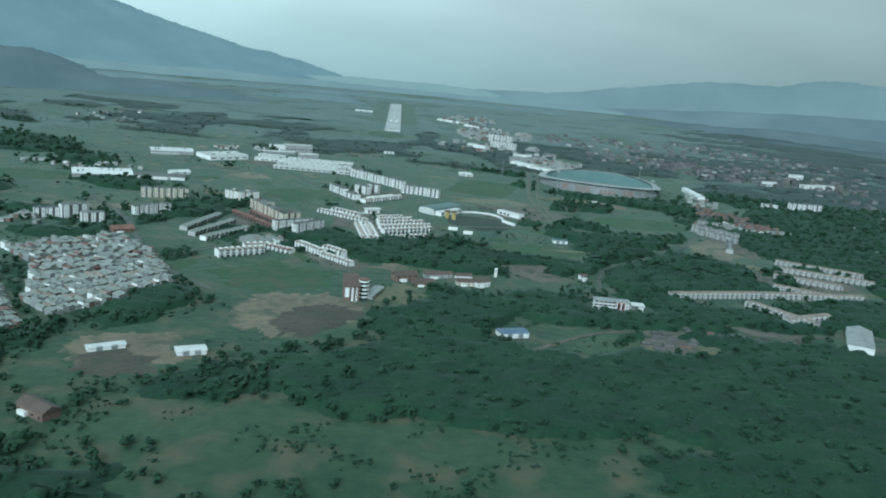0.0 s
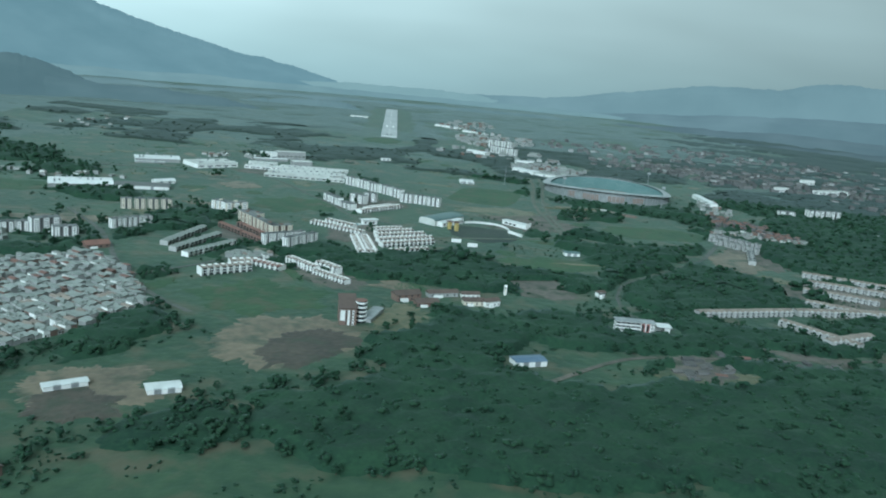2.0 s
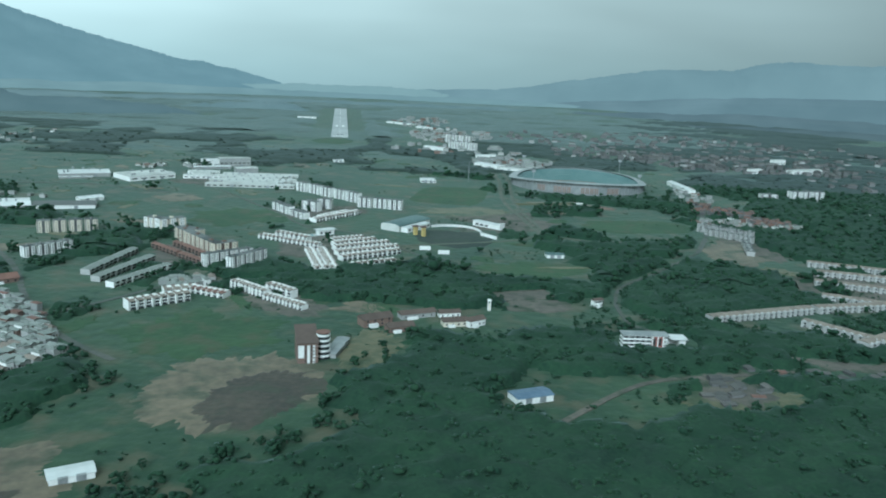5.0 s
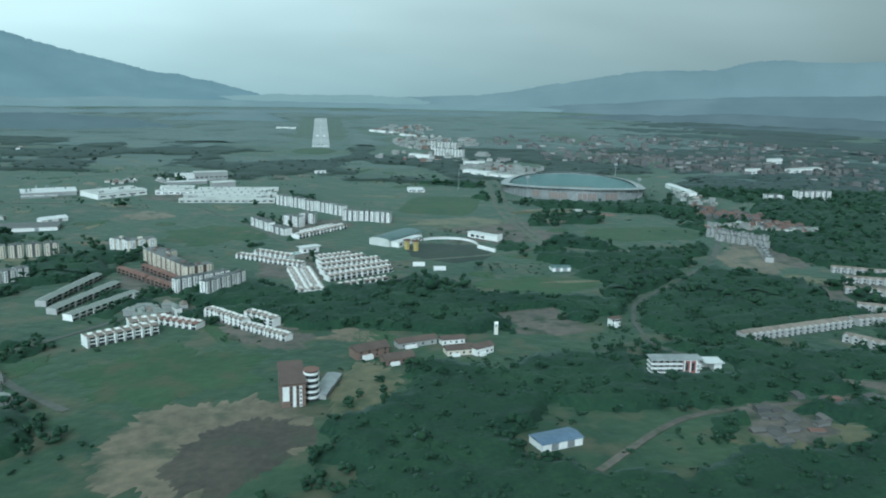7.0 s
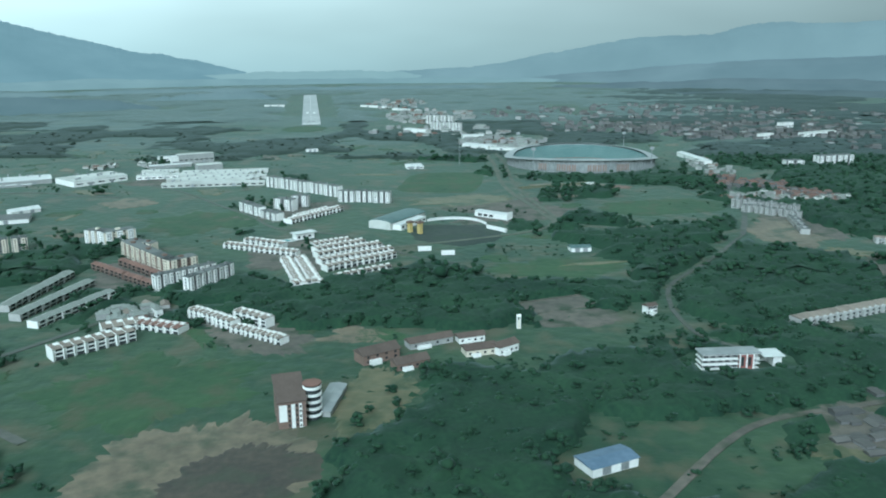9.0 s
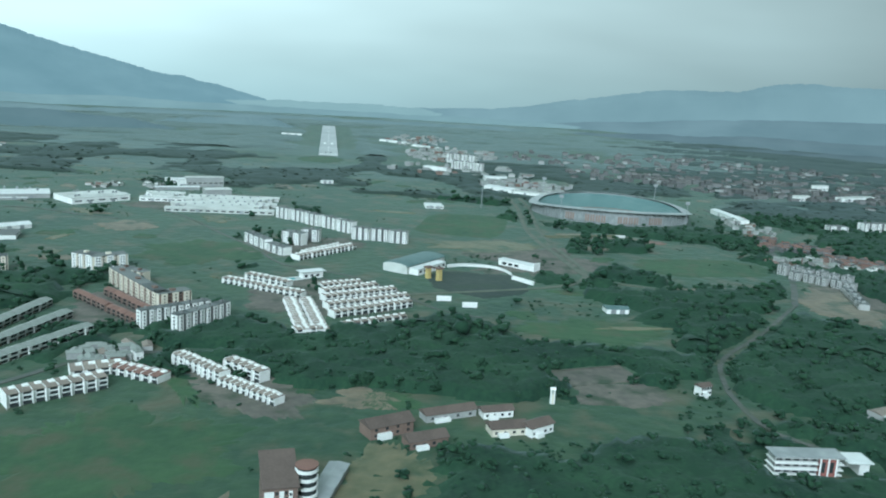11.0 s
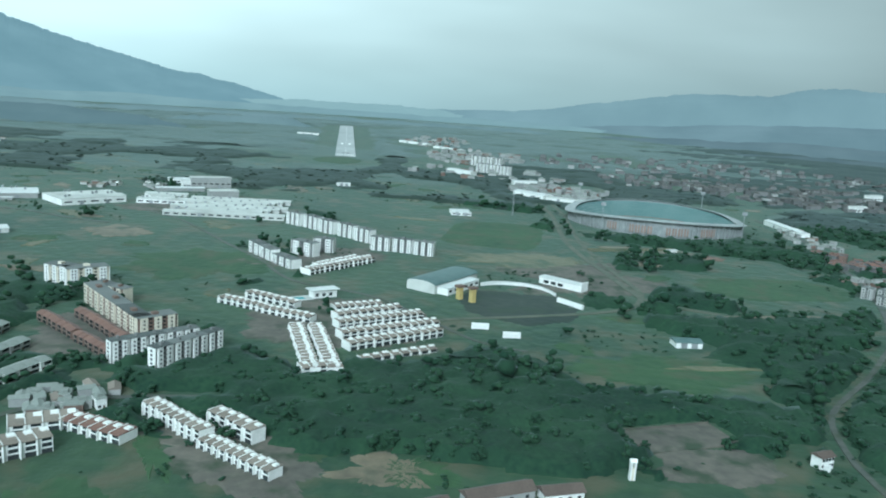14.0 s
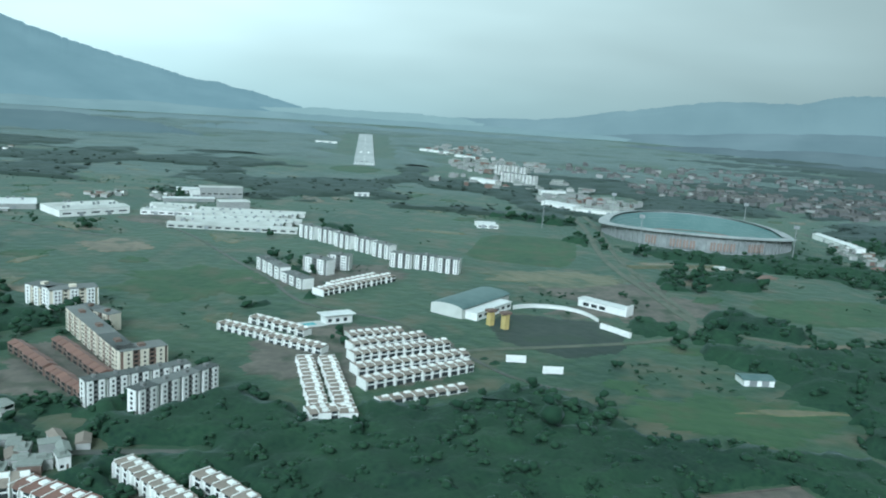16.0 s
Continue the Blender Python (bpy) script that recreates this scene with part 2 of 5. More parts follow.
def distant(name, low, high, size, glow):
    """Wooded hills kilometres off; the haze in front of them is put into a glow."""
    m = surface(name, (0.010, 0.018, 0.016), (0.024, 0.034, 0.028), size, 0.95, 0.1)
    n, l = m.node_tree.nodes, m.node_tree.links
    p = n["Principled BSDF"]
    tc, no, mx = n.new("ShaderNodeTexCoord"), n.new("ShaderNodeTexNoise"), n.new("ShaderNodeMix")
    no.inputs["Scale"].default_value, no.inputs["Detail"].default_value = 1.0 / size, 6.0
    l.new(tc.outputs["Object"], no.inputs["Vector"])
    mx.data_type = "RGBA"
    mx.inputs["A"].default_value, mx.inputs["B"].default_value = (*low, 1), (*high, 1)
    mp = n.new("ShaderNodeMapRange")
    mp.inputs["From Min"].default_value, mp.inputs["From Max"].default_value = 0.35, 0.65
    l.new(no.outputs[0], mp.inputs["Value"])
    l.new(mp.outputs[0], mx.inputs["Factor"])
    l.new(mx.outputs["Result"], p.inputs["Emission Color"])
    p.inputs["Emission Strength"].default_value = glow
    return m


# glow colours hold the haze: paler towards the sky, darker to the east
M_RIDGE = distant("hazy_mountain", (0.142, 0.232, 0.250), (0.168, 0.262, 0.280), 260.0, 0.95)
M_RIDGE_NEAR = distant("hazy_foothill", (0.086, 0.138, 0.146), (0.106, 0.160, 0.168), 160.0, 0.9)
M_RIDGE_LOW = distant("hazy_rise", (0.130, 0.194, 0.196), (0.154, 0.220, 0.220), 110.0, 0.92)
M_RIDGE_MID = distant("pale_haze_band", (0.176, 0.258, 0.260), (0.196, 0.282, 0.282), 160.0, 0.95)
M_RIDGE_HEAD = distant("horizon_haze_cover", (0.232, 0.325, 0.316), (0.252, 0.347, 0.336), 400.0, 0.95)
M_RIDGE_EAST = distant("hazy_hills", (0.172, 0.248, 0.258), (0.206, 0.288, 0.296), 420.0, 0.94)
M_RIDGE_SLOPE = distant("slate_haze_band", (0.126, 0.184, 0.198), (0.158, 0.222, 0.236), 330.0, 0.92)
M_RIDGE_EASTLOW = distant("dark_haze_band", (0.088, 0.130, 0.142), (0.116, 0.162, 0.174), 220.0, 0.9)
M_RIDGE_FOOT = distant("darkest_haze_band", (0.070, 0.104, 0.114), (0.084, 0.120, 0.130), 120.0, 0.85)


# ---- geometry helpers ----
class Geo:
    """Gathers vertices and faces for one mesh."""

    def __init__(self):
        self.v, self.f = [], []

    def box(self, x0, x1, y0, y1, z0, z1):
        k = len(self.v)
        self.v += [(x0, y0, z0), (x1, y0, z0), (x1, y1, z0), (x0, y1, z0), (x0, y0, z1), (x1, y0, z1), (x1, y1, z1), (x0, y1, z1)]
        self.f += [(k, k + 3, k + 2, k + 1), (k + 4, k + 5, k + 6, k + 7), (k, k + 1, k + 5, k + 4), (k + 1, k + 2, k + 6, k + 5), (k + 2, k + 3, k + 7, k + 6), (k + 3, k, k + 4, k + 7)]
        return self

    def extrude_y(self, profile, y0, y1):
        """A closed x, z outline (anticlockwise as seen from -y), drawn out along y."""
        k, n = len(self.v), len(profile)
        self.v += [(x, y0, z) for x, z in profile] + [(x, y1, z) for x, z in profile]
        self.f += [tuple(range(k, k + n)), tuple(range(k + 2 * n - 1, k + n - 1, -1))]
        self.f += [(k + i, k + n + i, k + n + (i + 1) % n, k + (i + 1) % n) for i in range(n)]
        return self

    def extrude_x(self, profile, x0, x1):
        k, n = len(self.v), len(profile)
        self.v += [(x0, y, z) for y, z in profile] + [(x1, y, z) for y, z in profile]
        self.f += [tuple(range(k + n - 1, k - 1, -1)), tuple(range(k + n, k + 2 * n))]
        self.f += [(k + i, k + (i + 1) % n, k + n + (i + 1) % n, k + n + i) for i in range(n)]
        return self

    def slab(self, outline, z0, z1):
        """A closed x, y outline, anticlockwise from above, drawn up from z0 to z1."""
        k, n = len(self.v), len(outline)
        self.v += [(x, y, z0) for x, y in outline] + [(x, y, z1) for x, y in outline]
        self.f += [tuple(range(k + n - 1, k - 1, -1)), tuple(range(k + n, k + 2 * n))]
        self.f += [(k + i, k + (i + 1) % n, k + n + (i + 1) % n, k + n + i) for i in range(n)]
        return self

    def strip(self, a, b, closed=False):
        """Quads between two rows of points."""
        k, n = len(self.v), len(a)
        self.v += list(a) + list(b)
        self.f += [(k + i, k + (i + 1) % n, k + n + (i + 1) % n, k + n + i) for i in range(n if closed else n - 1)]
        return self

    def mesh(self, name, mat):
        me = bpy.data.meshes.new(name)
        me.from_pydata([tuple(v) for v in self.v], [], self.f)
        me.materials.append(mat)
        me.update()
        return me


def part(name, geo, mat, parent=None, label="", m=None):
    me = geo if isinstance(geo, bpy.types.Mesh) else geo.mesh(name, mat)
    ob = new(name, me)
    if parent:
        ob.parent = parent
    if m is not None:
        ob.matrix_basis = m
    return tagged(ob, label)


def thing(name, label, category, group="", m=None):
    ob = new(name)
    ob.empty_display_size = 1.0
    if m is not None:
        ob.matrix_basis = m
    return tagged(ob, label, category, group)


CLEAR = []   # discs that trees keep out of


def clear(x, y, r):
    CLEAR.append((x, y, r))


def along(p, q):
    """The pose at p whose x runs towards q, and the length from p to q. Clears the ground there."""
    dx, dy = q[0] - p[0], q[1] - p[1]
    return pose(p[0], p[1], 0, 0, 0, math.degrees(math.atan2(dy, dx))), math.hypot(dx, dy)


def clear_box(m, length, depth, margin=2.0):
    step = max(4.0, min(length, depth) / 2)
    nx, ny = max(1, round(length / step)), max(1, round(depth / step))
    for i in range(nx):
        for j in range(ny):
            c = m @ Vector(((i + 0.5) * length / nx, (j + 0.5) * depth / ny, 0))
            clear(c.x, c.y, 0.75 * max(length / nx, depth / ny) + margin)


WINDOWS = {}


def window_mesh(w, h):
    key = (w, h)
    if key not in WINDOWS:
        g = Geo().box(-w / 2, w / 2, -0.06, 0.1, 0, h)
        WINDOWS[key] = g.mesh("window", M_GLASS)
    return WINDOWS[key]


def window(parent, x, y, z, w=1.5, h=1.3, turn=0):
    return part("window", window_mesh(w, h), None, parent, m=pose(x, y, z, 0, 0, turn))


# ---- ground ----
def relief(x, y):
    return 0.9 * noise.noise((x / 170.0, y / 170.0, 3.1))


def ground_sheet():
    xs = sorted({-5200, -4200, -3200, -2400, -1800, 1800, 2400, 3200, 4200, 5200} | set(range(-1500, 1501, 50)))
    ys = sorted({-1500, -900, -400, 5600, 4800, 4000} | set(range(0, 3501, 50)))
    g = Geo()
    g.v = [(x, y, relief(x, y) if abs(x) < 1600 and y < 3400 else 0) for y in ys for x in xs]
    n = len(xs)
    g.f = [(j * n + i, j * n + i + 1, (j + 1) * n + i + 1, (j + 1) * n + i) for j in range(len(ys) - 1) for i in range(n - 1)]
    ob = part("ground", g, M_GRASS)
    for poly in ob.data.polygons:
        poly.use_smooth = True
    tagged(ob, "green valley floor of grass and scrub", "ground", kind="structure")


ground_sheet()


def patch(name, cx, cy, rx, ry, mat, label, turn=0.0, rag=0.22, lift=0.25, seed=0, keep_clear=True, kind="structure", square=1.0):
    """A ragged field that lies on the ground. square: below 1 its outline nears a rectangle."""
    n, out, c, s = 168, [], math.cos(radians(turn)), math.sin(radians(turn))
    for i in range(n):
        a = 2 * math.pi * i / n
        k = 1 + rag * (noise.noise((math.cos(a) * 1.7 + seed * 9.1, math.sin(a) * 1.7, seed * 3.3)) * 2 + noise.noise((math.cos(a) * 5 + seed, math.sin(a) * 5, 2)) * 0.9 + noise.noise((math.cos(a) * 17 + seed, math.sin(a) * 17, 6)) * 0.7)
        u, v = (r * k * math.copysign(abs(f) ** square, f) for r, f in ((rx, math.cos(a)), (ry, math.sin(a))))
        out.append((cx + u * c - v * s, cy + u * s + v * c))
    g = Geo()
    rings = [[(cx + (x - cx) * f, cy + (y - cy) * f) for x, y in out] for f in (1.0, 0.75, 0.5, 0.25)]
    g.v = [(x, y, relief(x, y) + lift - (0.7 if r == 0 else 0)) for r, ring in enumerate(rings) for x, y in ring] + [(cx, cy, relief(cx, cy) + lift)]
    for r in range(3):
        g.f += [(r * n + i, r * n + (i + 1) % n, (r + 1) * n + (i + 1) % n, (r + 1) * n + i) for i in range(n)]
    g.f += [(3 * n + i, 3 * n + (i + 1) % n, 4 * n) for i in range(n)]
    ob = part(name, g, mat)
    if keep_clear:
        for i in range(-3, 4):
            for j in range(-3, 4):
                u, v = i / 3.6, j / 3.6
                if u * u + v * v < 0.8:
                    clear(cx + u * rx * c - v * ry * s, cy + u * rx * s + v * ry * c, 0.24 * max(min(rx, ry), 0.5 * max(rx, ry)))
    return tagged(ob, label, "field", kind=kind)


def smooth_line(points, step=12.0):
    pts = [Vector(p) for p in points]
    out = []
    for i in range(len(pts) - 1):
        p0, p1, p2, p3 = pts[max(i - 1, 0)], pts[i], pts[i + 1], pts[min(i + 2, len(pts) - 1)]
        n = max(2, int((p2 - p1).length / step))
        for k in range(n):
            t = k / n
            out.append(0.5 * (2 * p1 + (p2 - p0) * t + (2 * p0 - 5 * p1 + 4 * p2 - p3) * t * t + (3 * p1 - p0 - 3 * p2 + p3) * t ** 3))
    return out + [pts[-1]]


def road(name, points, width, mat, label, lift=0.45):
    line = smooth_line(points)
    left, right = [], []
    for i, p in enumerate(line):
        d = (line[min(i + 1, len(line) - 1)] - line[max(i - 1, 0)]).normalized()
        w = width / 2 * (1 + 0.12 * noise.noise((p.x / 20, p.y / 20, 7)))
        s = Vector((-d.y, d.x)) * w
        left.append((p.x + s.x, p.y + s.y, relief(p.x, p.y) + lift))
        right.append((p.x - s.x, p.y - s.y, relief(p.x, p.y) + lift))
        clear(p.x, p.y, width / 2 + 5)
    g = Geo().strip(right, left)
    low = [(x, y, z - 1.2) for x, y, z in right]
    low2 = [(x, y, z - 1.2) for x, y, z in left]
    g.strip(low, right)
    g.strip(left, low2)
    return tagged(part(name, g, mat), label, "road", kind="structure")


def ridge(name, crest, depth_front, mat, label, rough=18.0):
    """A hill range under a crest line: its near slope falls towards the valley, its far slope behind."""
    line = []
    for i in range(len(crest) - 1):
        for k in range(14):
            t = k / 14
            line.append(Vector(crest[i]).lerp(Vector(crest[i + 1]), t))
    line.append(Vector(crest[-1]))
    rows, n = [], len(line)
    for s in range(9):
        f = s / 8
        row = []
        for i, p in enumerate(line):
            h = Vector((p.x, p.y, 0)).normalized()
            fall = (1 - f) ** 1.35
            q = Vector((p.x, p.y, 0)) - h * depth_front * f
            z = (p.z + 60) * fall - 60 + rough * fall * noise.fractal((p.x / 420, p.y / 420, f * 2.2), 1, 2, 4) + (5.0 * noise.noise((i * 0.31, 0, 1)) + 4.0 * noise.noise((i * 0.83, 0, 4)) + 4.0 if s == 0 else 3.0 * noise.noise((p.x / 90, p.y / 90, s)) if s < 8 else 0)
            row.append((q.x, q.y, z))
        rows.append(row)
    g = Geo()
    g.v = [v for row in rows for v in row] + [(x * 1.02, y * 1.02, -80) for x, y, z in rows[0]]
    for s in range(8):
        g.f += [(s * n + i, (s + 1) * n + i, (s + 1) * n + i + 1, s * n + i + 1) for i in range(n - 1)]
    g.f += [(9 * n + i, i, i + 1, 9 * n + i + 1) for i in range(n - 1)]
    ob = part(name, g, mat)
    for poly in ob.data.polygons:
        poly.use_smooth = True
    return tagged(ob, label, "hills", kind="structure")


def bearing(radius, rows):
    """Crest points from bearings to the left of +y, in degrees, and heights."""
    return [(-radius * math.sin(radians(a)), radius * math.cos(radians(a)), z) for a, z in rows]


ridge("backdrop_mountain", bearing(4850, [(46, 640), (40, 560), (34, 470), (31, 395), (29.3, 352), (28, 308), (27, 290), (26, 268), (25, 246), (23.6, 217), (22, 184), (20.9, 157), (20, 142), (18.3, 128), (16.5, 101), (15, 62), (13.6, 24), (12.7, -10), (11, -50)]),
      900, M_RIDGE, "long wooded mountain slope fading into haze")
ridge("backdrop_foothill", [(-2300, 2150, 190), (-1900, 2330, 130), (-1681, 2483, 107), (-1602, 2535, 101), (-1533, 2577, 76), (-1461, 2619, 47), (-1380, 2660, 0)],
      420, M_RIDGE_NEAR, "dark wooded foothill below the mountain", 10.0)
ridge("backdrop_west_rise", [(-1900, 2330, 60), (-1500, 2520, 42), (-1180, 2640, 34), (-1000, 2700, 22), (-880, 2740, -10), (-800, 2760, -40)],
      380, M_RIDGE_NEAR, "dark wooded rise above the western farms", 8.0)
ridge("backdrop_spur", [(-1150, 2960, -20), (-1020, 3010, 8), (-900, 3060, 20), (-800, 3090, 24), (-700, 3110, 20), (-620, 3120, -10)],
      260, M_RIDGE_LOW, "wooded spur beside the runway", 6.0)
# added strip near the sky's colour; it hides the far edge of the ground
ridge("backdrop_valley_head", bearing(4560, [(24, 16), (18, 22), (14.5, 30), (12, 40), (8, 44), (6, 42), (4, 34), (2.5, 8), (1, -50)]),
      240, M_RIDGE_HEAD, "low strip of haze colour covering the ground's far edge", 8.0)
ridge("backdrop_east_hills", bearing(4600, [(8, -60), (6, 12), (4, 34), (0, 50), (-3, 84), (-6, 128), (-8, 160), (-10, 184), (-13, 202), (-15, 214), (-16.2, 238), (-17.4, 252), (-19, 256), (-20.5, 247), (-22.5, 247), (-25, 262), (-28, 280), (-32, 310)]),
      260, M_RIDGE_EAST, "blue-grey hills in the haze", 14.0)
# added low bands that lay haze colour over the far valley floor
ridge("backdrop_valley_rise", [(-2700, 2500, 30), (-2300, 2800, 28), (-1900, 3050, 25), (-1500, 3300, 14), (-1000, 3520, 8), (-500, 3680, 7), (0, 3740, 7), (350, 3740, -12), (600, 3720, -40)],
      420, M_RIDGE_LOW, "low band of haze colour across the valley", 7.0)
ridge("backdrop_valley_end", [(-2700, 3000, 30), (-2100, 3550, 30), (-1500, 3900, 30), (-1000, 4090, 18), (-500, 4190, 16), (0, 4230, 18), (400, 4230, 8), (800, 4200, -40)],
      420, M_RIDGE_MID, "pale band of haze colour at the valley's end", 8.0)
# three added bands, each darker than the last, step the haze down eastward
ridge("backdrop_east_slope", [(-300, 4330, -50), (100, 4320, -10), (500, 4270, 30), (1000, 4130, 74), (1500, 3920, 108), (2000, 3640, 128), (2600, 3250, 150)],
      420, M_RIDGE_SLOPE, "slate-blue haze band before the eastern hills", 9.0)
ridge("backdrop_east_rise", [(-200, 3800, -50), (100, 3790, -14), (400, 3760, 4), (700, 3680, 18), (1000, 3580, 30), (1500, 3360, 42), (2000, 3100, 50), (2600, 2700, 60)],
      420, M_RIDGE_EASTLOW, "dark slate-blue haze band behind the eastern town", 8.0)
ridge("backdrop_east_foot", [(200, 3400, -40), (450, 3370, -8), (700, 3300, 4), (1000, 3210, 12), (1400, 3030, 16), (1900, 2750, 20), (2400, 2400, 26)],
      300, M_RIDGE_FOOT, "darkest haze band below the eastern hills", 6.0)

# fields and clearings
patch("field_1", -182, 662, 58, 74, M_EARTH, "bare brown field of turned earth", -25, seed=1)
patch("ploughed_field", -164, 652, 34, 56, M_PLOUGHED, "ploughed dark brown earth within a paler field", -25, 0.2, 0.42, seed=91)
patch("ploughed_field", -262, 506, 30, 26, M_PLOUGHED, "dark turned earth beside a worn yard", 10, 0.2, 0.42, seed=92)
patch("rubble_yard", 20, 872, 32, 22, M_YARD, "bare trapezoid of rubble below an old wall", 18, 0.12, 0.4, seed=93)
patch("field_2", -268, 528, 46, 44, M_EARTH, "worn brown yard with dry grass", 10, seed=2)
patch("field_3", -108, 742, 26, 50, M_DRY, "dry grass slope below brick houses", -12, seed=3)
patch("meadow_1", -236, 752, 66, 58, M_MEADOW, "green meadow among trees", 20, seed=4)
patch("meadow_2", -330, 1190, 70, 62, M_MEADOW, "open green meadow between housing blocks", 15, seed=5)
patch("field_4", -445, 1290, 42, 32, M_EARTH, "pale bare ground by the factory", 5, seed=6)
patch("meadow_3", -78, 1436, 62, 100, M_MEADOW, "sown green field", -8, 0.06, seed=7, square=0.5)
patch("field_5", -52, 1305, 75, 42, M_DRY, "dry pale grass round the arena", 20, seed=8)
patch("meadow_4", 22, 1000, 62, 36, M_MEADOW, "green meadow with a bare edge", 10, seed=9)
patch("field_6", 55, 1015, 34, 5, M_DRY, "strip of dry yellow grass", 12, seed=10, lift=0.5)
patch("meadow_5", 172, 1262, 84, 50, M_MEADOW, "green playing field", 20, 0.08, seed=11, square=0.6)
patch("field_7", 120, 1151, 90, 6, M_EARTH, "bare earth strip by the field", 18, seed=12)
patch("field_8", 95, 1405, 66, 22, M_EARTH, "earth cutting below the stadium", -5, seed=13)
patch("field_9", 262, 1130, 46, 72, M_EARTH, "dusty building site beside grey blocks", -10, seed=14)
patch("field_10", 140, 690, 46, 20, M_DRY, "rough plot with rubble and sheds", 12, seed=15)
patch("field_11", -530, 960, 90, 26, M_EARTH, "brown cleared ground behind housing", 25, seed=16)
patch("field_12", -720, 1100, 90, 60, M_MEADOW, "green pasture at the valley side", 25, seed=17)
patch("field_13", -385, 2150, 55, 90, M_MEADOW, "mown grass before the runway", 10, 0.1, seed=18)
patch("field_14", 335, 1312, 84, 32, M_REDEARTH, "red earth round small houses", -8, seed=19)

patch("field_15", 148, 1393, 21, 12, M_REDEARTH, "bare mound of orange earth", 0, seed=20)

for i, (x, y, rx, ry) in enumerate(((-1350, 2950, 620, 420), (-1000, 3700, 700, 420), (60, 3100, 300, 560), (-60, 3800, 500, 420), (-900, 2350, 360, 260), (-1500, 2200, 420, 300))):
    patch("plain_%d" % (i + 1), x, y, rx, ry, M_PLAIN, "grassland far down the valley, paled with haze colour", 0, 0.25, 0.25 + 0.04 * i, 60 + i, False)
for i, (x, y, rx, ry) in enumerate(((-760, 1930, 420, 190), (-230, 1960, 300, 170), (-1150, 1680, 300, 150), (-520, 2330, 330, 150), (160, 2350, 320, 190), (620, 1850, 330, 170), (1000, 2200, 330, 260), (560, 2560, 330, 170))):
    patch("pasture_%d" % (i + 1), x, y, rx, ry, M_PASTURE, "pasture across the valley floor, dulled with haze colour", 0, 0.25, 0.12 + 0.012 * i, 80 + i, False)
patch("yard_8", 340, 1000, 90, 60, M_YARD, "streets between hillside terraces", 18, 0.2, seed=48, keep_clear=False)
patch("yard_9", 300, 1180, 40, 90, M_YARD, "dusty ground between unfinished blocks", 10, 0.2, seed=49, keep_clear=False)
patch("yard_10", 240, 764, 46, 11, M_YARD, "grey gravel clearing beside the road", -12, 0.3, seed=50)
patch("yard_11", 136, 702, 30, 34, M_YARD, "grey rubble plot", 12, 0.2, seed=51, keep_clear=False, lift=0.4)
patch("yard_1", -185, 1050, 78, 62, M_YARD, "grey-brown streets and yards of a housing estate", 35, 0.15, seed=41, keep_clear=False)
patch("yard_2", -245, 1245, 85, 48, M_YARD, "grey-brown streets round apartment blocks", 35, 0.2, seed=42, keep_clear=False)
patch("yard_3", -318, 985, 62, 46, M_YARD, "paved yards between apartment blocks", -40, 0.2, seed=43, keep_clear=False)
patch("yard_4", -200, 845, 62, 30, M_YARD, "worn streets round terraced houses", -35, 0.2, seed=44, keep_clear=False)
patch("yard_5", -420, 1450, 120, 46, M_YARD, "grey factory yard", 8, 0.15, seed=45, keep_clear=False)
patch("yard_6", 30, 1890, 110, 70, M_YARD, "grey-brown town blocks behind the stadium", 0, 0.2, seed=46, keep_clear=False)
patch("yard_7", 10, 1240, 90, 70, M_YARD, "worn ground with thin grass by the double road", 30, 0.3, seed=47, keep_clear=False, lift=0.15)

# roads
ROAD_L = "grey asphalt road through the trees"
road("road_1", [(-14, 1720), (-2, 1618), (-1, 1446), (9, 1346), (23, 1276), (34, 1213), (48, 1172), (95, 1150)], 6, M_VERGE, "pale double road past the stadium")
road("road_2", [(6, 1720), (15, 1626), (15, 1453), (25, 1329), (36, 1252), (42, 1202), (30, 1154), (8, 1134), (-20, 1118), (-60, 1100), (-118, 1075), (-165, 1040)], 5, M_VERGE, "pale double road past the stadium")
road("road_3", [(215, 1120), (155, 1026), (104, 955), (90, 905), (88, 870), (95, 830), (130, 800)], 3.4, M_ASPHALT, ROAD_L)
road("road_4", [(20, 640), (79, 707), (140, 730), (195, 747), (271, 772), (380, 800)], 4.5, M_YARD, ROAD_L)
road("road_5", [(-560, 1010), (-487, 939), (-440, 880), (-396, 813), (-330, 735), (-270, 690)], 5.25, M_ASPHALT, ROAD_L)
road("road_6", [(-400, 720), (-351, 784), (-326, 824), (-290, 880), (-225, 900)], 4.5, M_ASPHALT, ROAD_L)
road("road_7", [(-470, 1420), (-410, 1370), (-330, 1270), (-285, 1215), (-240, 1150), (-170, 1120), (-95, 1035), (-60, 1020)], 3.0, M_ASPHALT, ROAD_L)
road("road_8", [(-700, 1340), (-600, 1365), (-520, 1340), (-470, 1330)], 5.25, M_ASPHALT, ROAD_L)
road("road_9", [(300, 1720), (310, 1600), (290, 1420), (262, 1260), (215, 1120)], 6.0, M_ASPHALT, ROAD_L)


